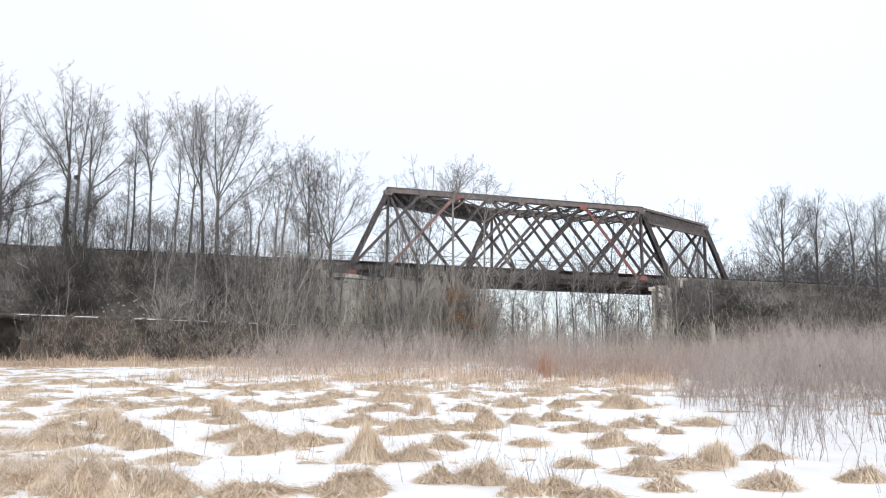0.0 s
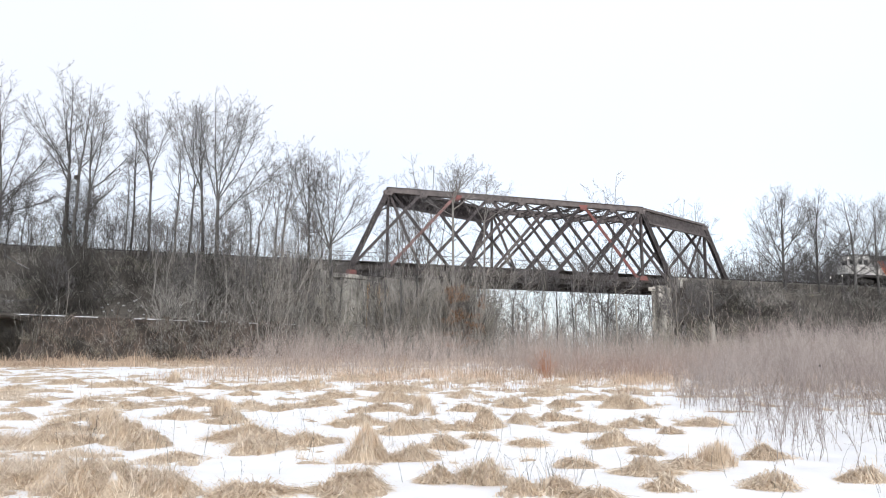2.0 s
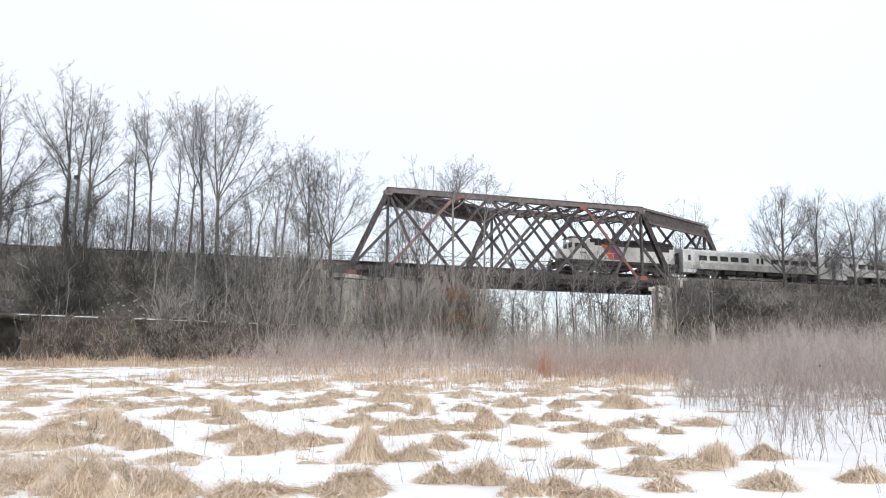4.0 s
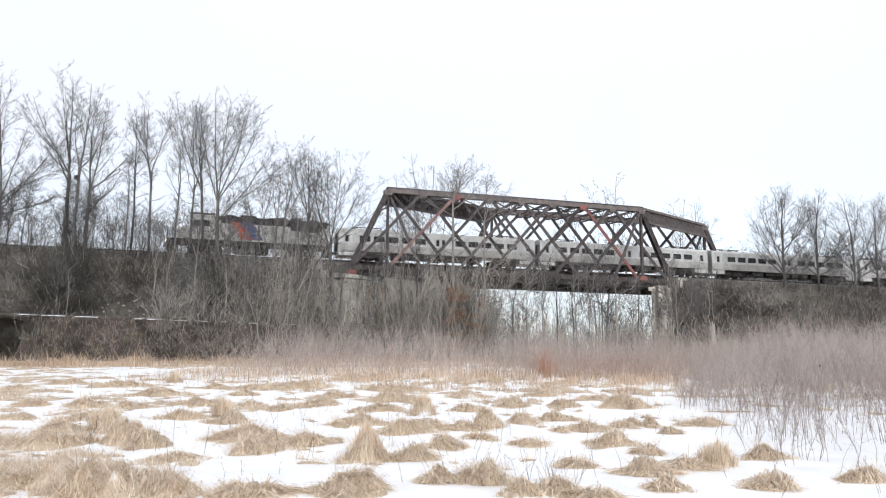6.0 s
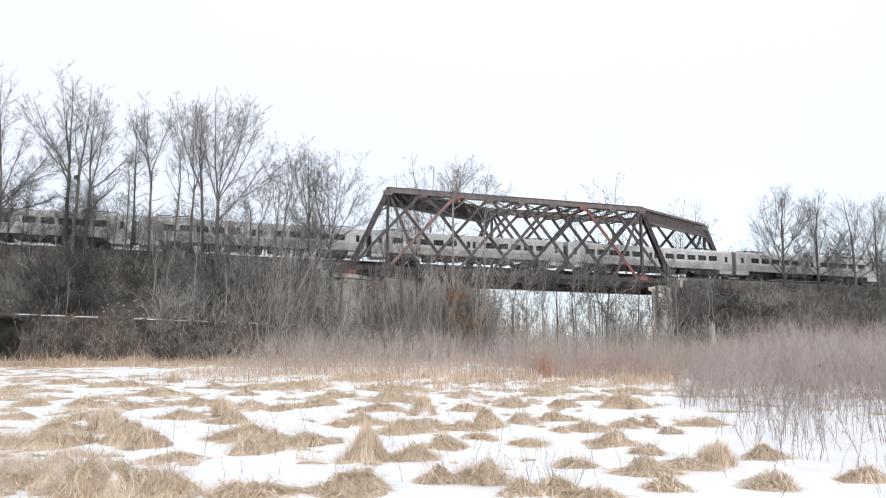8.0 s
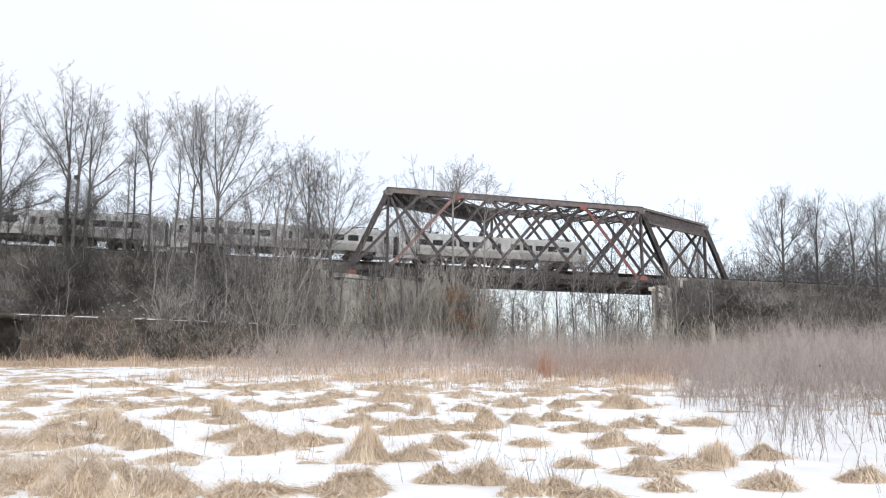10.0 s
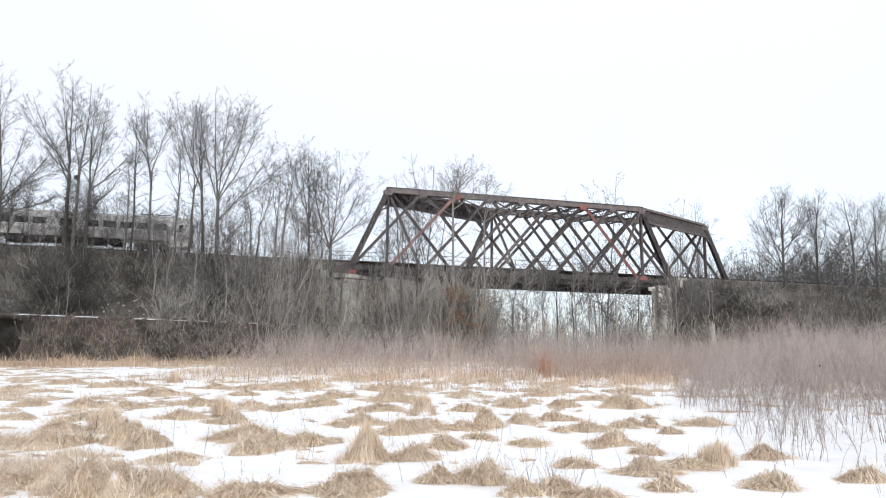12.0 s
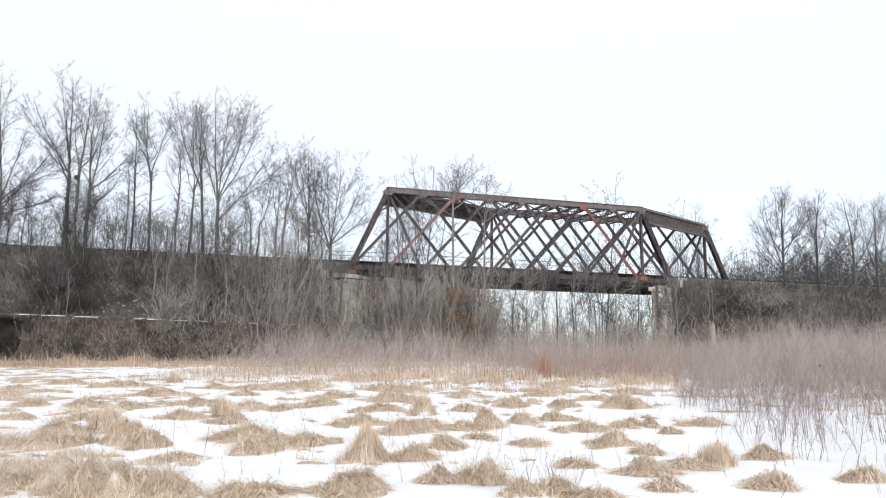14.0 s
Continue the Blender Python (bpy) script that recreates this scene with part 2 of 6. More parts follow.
def bar(bm, a, b, w, h, up=(0, 0, 1)):
    """A box section from a to b: w across, h along up."""
    a, b = Vector(a), Vector(b)
    d = (b - a)
    x = d.normalized()
    y = Vector(up).cross(x).normalized()
    z = x.cross(y)
    m = Matrix((x * d.length, y * w, z * h)).transposed().to_4x4()
    m.translation = (a + b) / 2
    bmesh.ops.create_cube(bm, size=1, matrix=m)
    return bm


def channel(bm, a, b, w, h, up=(0, 0, 1), web=0.03):
    """A built-up member: two flanged side plates joined by lacing, open between."""
    a, b = Vector(a), Vector(b)
    x = (b - a).normalized()
    y = Vector(up).cross(x).normalized()
    z = x.cross(y)
    for s in (-1, 1):
        o = y * s * (w / 2 - web / 2)
        bar(bm, a + o, b + o, web, h, up)
        for t in (-1, 1):
            o2 = y * s * (w / 2 - 0.05) + z * t * (h / 2 - web / 2)
            bar(bm, a + o2, b + o2, 0.1, web, up)
    n = max(2, int((b - a).length / (w * 1.1)))
    for k in range(n):
        p, q = a.lerp(b, k / n), a.lerp(b, (k + 1) / n)
        s = 1 if k % 2 else -1
        for t in (-1, 1):
            bar(bm, p + y * s * w * 0.42 + z * t * h / 2, q - y * s * w * 0.42 + z * t * h / 2, 0.06, 0.015, up)
    return bm


def cyl(bm, centre, axis, r, length, seg=16):
    q = Vector(axis).to_track_quat("Z", "Y").to_matrix().to_4x4()
    bmesh.ops.create_cone(bm, cap_ends=True, segments=seg, radius1=r, radius2=r, depth=length, matrix=Matrix.Translation(centre) @ q)
    return bm


def prism(bm, outline, y0, y1):
    """A solid from an outline of (x, z), drawn through from y0 to y1."""
    f0 = [bm.verts.new((x, y0, z)) for x, z in outline]
    f1 = [bm.verts.new((x, y1, z)) for x, z in outline]
    n = len(outline)
    bm.faces.new(f0)
    bm.faces.new(f1[::-1])
    for i in range(n):
        bm.faces.new((f0[i], f1[i], f1[(i + 1) % n], f0[(i + 1) % n])).normal_update()
    bmesh.ops.recalc_face_normals(bm, faces=bm.faces[:])
    return bm


def empty(name, m, label, category, group=""):
    ob = new(name)
    ob.matrix_basis = m
    return tagged(ob, label, category, group)


# ---- ground and snow ----
# flattened humps of turf, and tufts that stand upright: x, y, half width, height
MOUNDS_NEAR = [(-5.0, 9.3, 0.54, 0.33), (-3.8, 8.9, 0.75, 0.37), (-7.1, 13.1, 0.76, 0.16), (-5.7, 13.3, 0.47, 0.46), (-5.1, 12.9, 0.28, 0.22), (-4.1, 11.3, 0.49, 0.09), (-2.2, 8.6, 0.41, 0.13),
               (-1.2, 8.8, 0.45, 0.18), (-3.6, 13.7, 0.76, 0.26), (-2.5, 13.1, 0.43, 0.15), (-2.1, 13.4, 0.32, 0.23), (-0.5, 11.7, 0.32, 0.08), (0.0, 12.8, 0.28, 0.19), (-0.9, 14.7, 0.41, 0.19),
               (-3.0, 12.4, 0.49, 0.06), (0.5, 9.4, 0.37, 0.24), (0.0, 9.4, 0.19, 0.1), (1.1, 8.5, 0.35, 0.17), (1.7, 8.3, 0.25, 0.08)]
MOUNDS_MID = [(2.0, 10.9, 0.21, 0.06), (3.1, 13.3, 0.44, 0.22), (3.4, 12.2, 0.21, 0.11), (2.8, 10.1, 0.36, 0.13), (2.7, 8.8, 0.28, 0.13), (4.6, 14.5, 0.23, 0.15), (4.5, 15.7, 0.16, 0.23),
              (4.0, 15.9, 0.31, 0.19), (5.1, 20.0, 0.63, 0.36), (3.1, 15.3, 0.42, 0.09), (2.4, 14.9, 0.18, 0.08), (2.7, 16.9, 0.47, 0.08), (1.8, 16.3, 0.26, 0.21), (1.5, 13.2, 0.22, 0.11),
              (0.7, 13.8, 0.2, 0.06), (1.0, 15.6, 0.34, 0.33), (0.2, 15.2, 0.59, 0.15), (-1.9, 16.0, 0.53, 0.16), (-2.1, 18.6, 0.27, 0.15)]
MOUNDS_SIDE = [(-1.6, 19.1, 0.45, 0.13), (-3.5, 20.3, 0.67, 0.15), (-4.3, 19.1, 0.3, 0.14), (-5.4, 20.3, 0.35, 0.12), (-4.9, 16.5, 0.44, 0.1), (-6.2, 17.3, 0.57, 0.19), (-6.8, 20.4, 0.8, 0.19),
               (-9.6, 24.1, 0.85, 0.28), (-12.6, 28.0, 0.92, 0.25), (-11.6, 20.3, 0.42, 0.24), (-9.9, 20.2, 0.57, 0.18), (-8.4, 16.9, 0.43, 0.11), (3.6, 10.6, 0.22, 0.2), (4.0, 9.0, 0.42, 0.18),
               (5.7, 15.9, 0.45, 0.18), (5.5, 9.6, 0.26, 0.12), (5.1, 11.5, 0.38, 0.06), (1.9, 20.1, 0.41, 0.25), (0.7, 18.9, 0.48, 0.14)]
MOUNDS_FAR = [(4.8, 22.4, 0.39, 0.13), (-6.6, 26.8, 1.29, 0.15), (-6.6, 23.9, 0.42, 0.2), (-5.2, 27.7, 0.91, 0.38), (-1.6, 22.0, 0.78, 0.22), (-1.7, 26.2, 1.23, 0.19), (0.8, 23.1, 0.58, 0.16),
              (-3.9, 32.3, 0.92, 0.23), (-7.7, 14.9, 0.47, 0.11), (-10.1, 17.1, 0.47, 0.06), (-8.4, 19.7, 0.47, 0.2), (3.4, 20.1, 0.41, 0.11), (-3.5, 23.2, 0.73, 0.11), (-0.3, 15.9, 0.38, 0.09),
              (-15.6, 26.3, 0.5, 0.18), (-15.6, 29.6, 0.93, 0.18), (-8.4, 27.0, 0.64, 0.15), (3.2, 23.6, 0.74, 0.13)]
TUFTS = [(-1.2, 11.4, 0.36, 0.64), (-0.5, 18.0, 0.29, 0.57), (-5.3, 17.4, 0.25, 0.56), (4.1, 10.9, 0.33, 0.35), (-11.4, 30.6, 0.34, 0.57), (-6.9, 14.9, 0.4, 0.52), (3.0, 10.2, 0.06, 0.07)]
MOUNDS = MOUNDS_NEAR + MOUNDS_MID + MOUNDS_SIDE + MOUNDS_FAR + TUFTS


def field_noise(x, y):
    """Rough turf: above zero it stands out of the snow."""
    n = 0.36 * noise.noise((x * 0.55, y * 0.6, 1.3)) + 0.5 * noise.noise((x * 1.5, y * 1.6, 7.7)) + 0.46 * noise.noise((x * 3.6, y * 3.9, 3.1))
    return n


def turf_bias(x, y):
    """More bare turf towards the far edge and the near corner of the field."""
    far = np.interp(y, [9, 16, 22, 30, 44, 49], [-0.44, -0.30, -0.20, -0.23, -0.24, 0.4])
    side = np.interp(x / max(y, 3), [-0.6, -0.35, 0.25, 0.42], [0.16, 0.04, -0.05, -0.16])
    corner = np.interp(x / max(y, 3), [-0.48, -0.36], [0.38, 0.0]) * np.interp(y, [9.5, 12.5], [1.0, 0.2])
    middle = 0.13 * np.interp(y, [21, 25, 33, 37], [0, 1, 1, 0]) * np.interp(x, [-4, 0, 9, 13], [0, 1, 1, 0.3])
    return far + corner + middle + side * np.interp(y, [13, 20], [1.0, 0.25])


def build_field():
    half = 52 * np.sinh(np.linspace(0, 3.1, 225)) / math.sinh(3.1)
    xs = np.concatenate([-half[:0:-1], half])
    ys = np.concatenate([np.linspace(-6, 4.5, 12)[:-1], np.geomspace(4.5, 62, 290)])
    turf = np.empty((len(ys), len(xs)))
    snow = np.empty_like(turf)
    for j, y in enumerate(ys):
        gz = float(ground_z(0, y))
        for i, x in enumerate(xs):
            f = field_noise(x, y) + float(turf_bias(x, y))
            turf[j, i] = gz + (0.22 if f > 0 else 0.12) * f
            snow[j, i] = gz + 0.012 + 0.045 * noise.noise((x * 0.5, y * 0.5, 9.0)) + 0.036 * noise.noise((x * 1.7, y * 1.7, 5.0))
    gx, gy = np.meshgrid(xs, ys)
    rough = np.array([[noise.noise((x * 2.2, y * 2.6, 0.7)) + 0.6 * noise.noise((x * 5.5, y * 6.0, 4.7)) for x in xs] for y in ys])
    warp = np.array([[noise.noise((x * 1.6, y * 1.8, 11.7)) for x in xs] for y in ys]) * 1.6
    for x, y, r, h in MOUNDS:
        upright = (x, y, r, h) in TUFTS
        r, h = (0.75 if upright else 1.0) * r, 0.64 * h
        turn, long = 0.35 * math.sin(9.0 * x + 5.0 * y), 1.0 + 0.12 * math.sin(7 * x + 3 * y)
        u = (gx - x + 0.4 * r * warp) * math.cos(turn) + (gy - y + 0.4 * r * rough) * math.sin(turn)
        v = -(gx - x + 0.4 * r * warp) * math.sin(turn) + (gy - y + 0.4 * r * rough) * math.cos(turn)
        d2 = (u / (r * long)) ** 2 + (v / (r * 0.62)) ** 2
        bump = (0.055 + min(h, 0.34) * 0.72) * np.exp(-d2 ** 2.3 * 0.75) * (1 + 0.75 * rough) + 0.1 * rough * np.exp(-d2 * 0.3)
        turf = np.maximum(turf, ground_z(0, ys)[:, None] - 0.05 + bump)
    # the sheet goes on to the horizon
    far_x, far_y = np.array([75, 120, 250, 600, 1500, 3000.0]), np.array([75, 100, 150, 300, 700, 1500, 3500.0])
    ax = np.concatenate([-far_x[::-1], xs, far_x])
    ay = np.concatenate([-np.array([3000, 900, 250, 60.0]), ys, far_y])
    z = np.empty((len(ay), len(ax)))
    z[:] = ground_z(0, ay)[:, None] - 0.02
    z[4:4 + len(ys), 6:6 + len(xs)] = turf
    ob = new("ground", grid_mesh("ground", ax, ay, z, M_SOIL))
    tagged(ob, "flat winter field of matted straw and dark soil", "ground", kind="structure")
    ob = new("snow", grid_mesh("snow", xs, ys, snow, M_SNOW))
    tagged(ob, "thin old snow lying in patches between the grass tussocks", "snow", kind="stuff")
    return xs, ys, turf, snow


FX, FY, TURF, SNOWZ = build_field()


def turf_at(x, y):
    i = np.clip(np.searchsorted(FX, x), 0, len(FX) - 1)
    j = np.clip(np.searchsorted(FY, y), 0, len(FY) - 1)
    return TURF[j, i], TURF[j, i] - SNOWZ[j, i]


def combed(x, y):
    """The way the grass lies, turning slowly over the field."""
    return np.array([7.5 * noise.noise((a * 1.1, b * 1.1, 2.2)) for a, b in zip(x, y)])


def surface_at(x, y):
    """Turf or snow, whichever is higher, between the crossings of the field's grid."""
    top = np.maximum(TURF, SNOWZ)
    i = np.clip(np.searchsorted(FX, x) - 1, 0, len(FX) - 2)
    j = np.clip(np.searchsorted(FY, y) - 1, 0, len(FY) - 2)
    u = np.clip((x - FX[i]) / (FX[i + 1] - FX[i]), 0, 1)
    v = np.clip((y - FY[j]) / (FY[j + 1] - FY[j]), 0, 1)
    return (top[j, i] * (1 - u) + top[j, i + 1] * u) * (1 - v) + (top[j + 1, i] * (1 - u) + top[j + 1, i + 1] * u) * v


def draped(name, x, y, ang, length, width, lift, origin, mat):
    """Long dead blades lying over the turf, following its rise and fall; two bends each."""
    n = len(x)
    p = np.empty((n, 7, 3))
    bend = RNG.normal(0, 0.6, n)
    cx, cy, a = x.copy(), y.copy(), ang.copy()
    for k, (up, w) in enumerate(((-0.03, 1.0), (1.0, 0.9), (0.9, 0.6), (0.25, 0.0))):
        cz = surface_at(cx, cy) + (up * lift if k else up)
        wx, wy = -np.sin(a) * width * w / 2, np.cos(a) * width * w / 2
        if k < 3:
            p[:, 2 * k] = np.stack([cx - wx, cy - wy, cz], 1)
            p[:, 2 * k + 1] = np.stack([cx + wx, cy + wy, cz + width * RNG.uniform(-0.5, 0.5, n)], 1)
        else:
            p[:, 6] = np.stack([cx, cy, cz], 1)
        cx, cy, a = cx + np.cos(a) * length / 3, cy + np.sin(a) * length / 3, a + bend
    p -= np.array(origin)
    loops = (np.arange(n)[:, None] * 7 + np.array([0, 1, 3, 2, 2, 3, 5, 4, 4, 5, 6])[None]).ravel()
    return quick_mesh(name, p.reshape(-1, 3), np.tile([4, 4, 3], n), loops, mat)


def build_tussocks():
    for x, y, r, h in MOUNDS:
        g = float(ground_z(x, y))
        upright = (x, y, r, h) in TUFTS
        n = int(700 + 3400 * r)
        px, py = RNG.normal(0, 0.56, n) * r, RNG.normal(0, 0.56, n) * r * 0.65
        z, over = turf_at(x + px, y + py)
        keep = over > -0.04
        px, py, z = px[keep], py[keep], z[keep] - g
        n = len(px)
        edge = np.hypot(px / r, py / r / 0.65)
        if upright:
            ang = np.arctan2(py, px) + (math.pi if h >= 0.6 else 0) + RNG.normal(0, 0.5, n)
            lean = np.clip(edge * (0.42 if h >= 0.6 else 0.4) + RNG.normal(0, 0.06, n), 0.02, 0.8)
            length = RNG.uniform(0.45, 1.05, n) * h * np.clip(1.15 - 0.5 * edge, 0.3, 1.1)
            me = blades("grass_tussock", px, py, np.minimum(z, 0.12) - 0.03, ang, lean, length, RNG.uniform(0.005, 0.013, n), M_STRAW)
        else:
            downhill = np.arctan2(py, px)
            ang = np.where(RNG.uniform(0, 1, n) < 0.15, downhill + RNG.normal(0, 0.7, n), combed(x + px, y + py) + RNG.normal(0, 1.1, n))
            length = RNG.uniform(0.12, 0.46, n) * np.clip(1.15 - 0.62 * edge, 0.22, 1.1) * (1.0 + 0.4 * math.sin(17 * x + 11 * y))
            lift = np.abs(RNG.normal(0.025, 0.04, n)) * np.clip(1.2 - 0.5 * edge, 0.2, 1.2)
            me = draped("grass_tussock", x + px, y + py, ang, length, RNG.uniform(0.008, 0.021, n), lift, (x, y, g), M_STRAW)
        label = "tall upright tuft of dry straw grass standing in snow" if upright else "flattened mound of dry straw grass in snow"
        ob = new("grass_tussock", me)
        ob.matrix_basis = pose(x, y, g)
        tagged(ob, label, "grass tussock", "grass tussocks in the field")


def build_field_grass():
    """Loose dry grass wherever the turf stands out of the snow, and the tall fringe along the far edge."""
    rows = []
    n = 420000
    y = 7 * (54 / 7) ** RNG.uniform(0, 1, n)
    x = RNG.uniform(-0.75, 0.75, n) * (y + 4)
    z, over = turf_at(x, y)
    keep = over > RNG.uniform(-0.006, 0.014, n)
    x, y, z, over_k = x[keep], y[keep], z[keep], over[keep]
    n = len(x)
    flat = np.clip(np.where(RNG.uniform(0, 1, n) < np.interp(y, [13, 20], [0.03, 0.25]), RNG.normal(0.6, 0.15, n), RNG.normal(0.93, 0.07, n)), 0.1, 0.99)
    rows.append((x, y, z - 0.02, combed(x, y) + RNG.normal(0, 0.8, n), flat, RNG.uniform(0.15, 0.5, n) * np.interp(over_k, [0, 0.09], [0.5, 1.25]) * np.interp(y, [16, 28], [1.0, 0.55]), RNG.uniform(0.005, 0.01, n) * np.maximum(1, y / 18)))
    ob = new("field_grass", blades("field_grass", *rows.pop(), M_STRAW_DULL))
    tagged(ob, "dry straw-coloured grass matted over the field", "dry grass", kind="stuff")
    n = 42000
    s = RNG.uniform(-62, 8, n)
    x, y = s, RNG.normal(48.6, 2.3, n) + 0.29 * (s + 25)
    rows.append((x, y, ground_z(x, y) - 0.02, RNG.uniform(0, 6.283, n), np.clip(RNG.normal(0.78, 0.25, n), 0.05, 0.98), RNG.uniform(0.4, 1.25, n) * np.array([np.clip(0.7 + 1.2 * noise.noise((a * 0.45, b * 0.4, 6.0)) + 0.8 * noise.noise((a * 1.7, b * 1.5, 2.0)), 0.12, 1.7) for a, b in zip(x, y)]), RNG.uniform(0.012, 0.03, n)))
    n = 20000
    x = RNG.uniform(-14, 34, n)
    y = RNG.normal(37, 4, n) - np.maximum(0, x) * 0.33
    rows.append((x, y, ground_z(x, y) - 0.02, RNG.uniform(0, 6.283, n), np.clip(RNG.normal(0.45, 0.25, n), 0.05, 0.95), RNG.uniform(0.2, 0.7, n), RNG.uniform(0.01, 0.02, n)))
    n = 30000
    x = RNG.uniform(-5, 15, n)
    y = RNG.uniform(25.5, 36, n) - np.maximum(0, x) * 0.2
    tall = np.array([1.6 * noise.noise((a * 0.7, b * 0.5, 12.0)) + 0.8 * noise.noise((a * 2.0, b * 1.5, 4.0)) for a, b in zip(x, y)]) + np.interp(y, [25, 30, 35], [-0.35, -0.1, 0.2])
    x, y, tall = x[tall > 0], y[tall > 0], tall[tall > 0]
    n = len(x)
    rows.append((x, y, ground_z(x, y) - 0.02, RNG.uniform(0, 6.283, n), np.clip(RNG.normal(0.6, 0.25, n), 0.05, 0.97), RNG.uniform(0.2, 0.55, n) * np.clip(0.5 + tall, 0.5, 1.3), RNG.uniform(0.01, 0.02, n)))
    cols = [np.concatenate(c) for c in zip(*rows)]
    ob = new("rank_grass", blades("rank_grass", *cols, M_STRAW_FAR))
    tagged(ob, "rank tan grass along the far edge of the field", "dry grass", kind="stuff")


build_tussocks()
build_field_grass()


# ---- woody growth ----
def stems(x, y, z, height, lean, radius, twigs, rng, spread=0.35, droop=0.0, thin=0.5, split=False):
    """Thin curved stems with side twigs, as segments. x, y, z, height: arrays."""
    n = len(x)
    p = np.stack([x, y, z], 1)
    d = np.stack([rng.normal(0, lean, n), rng.normal(0, lean, n), np.ones(n)], 1)
    out, main = [], []
    parts_n = 4
    for k in range(parts_n):
        d = d + rng.normal(0, 0.16, (n, 3)) * [1, 1, 0.3]
        d[:, 2] -= droop * k
        d /= np.linalg.norm(d, axis=1)[:, None]
        q = p + d * (height / parts_n)[:, None]
        r0, r1 = radius * (1 - 0.22 * k), radius * (1 - 0.22 * (k + 1))
        main.append(np.concatenate([p, q, r0[:, None], np.maximum(r1, 0.002)[:, None]], 1))
        if k > 0:
            for _ in range(twigs):
                t = rng.uniform(0, 1, (n, 1))
                o = p * (1 - t) + q * t
                e = d + rng.normal(0, 0.55, (n, 3))
                e[:, 2] = np.abs(e[:, 2])
                e /= np.linalg.norm(e, axis=1)[:, None]
                ln = height * rng.uniform(0.12, spread, n)
                m = o + e * ln[:, None] * 0.55
                e2 = e + rng.normal(0, 0.3, (n, 3))
                e2[:, 2] += 0.25
                e2 /= np.linalg.norm(e2, axis=1)[:, None]
                w = m + e2 * ln[:, None] * 0.45
                rr = (radius * thin)[:, None]
                if rng.uniform() < 0.2:
                    out.append(np.concatenate([o, m, rr, rr * 0.7], 1))
                    out.append(np.concatenate([m, w, rr * 0.7, rr * 0], 1))
                else:
                    out.append(np.concatenate([o, w, rr * 1.2, rr * 0], 1))
        p = q
    return (np.concatenate(main), np.concatenate(out)) if split else np.concatenate(main + out)


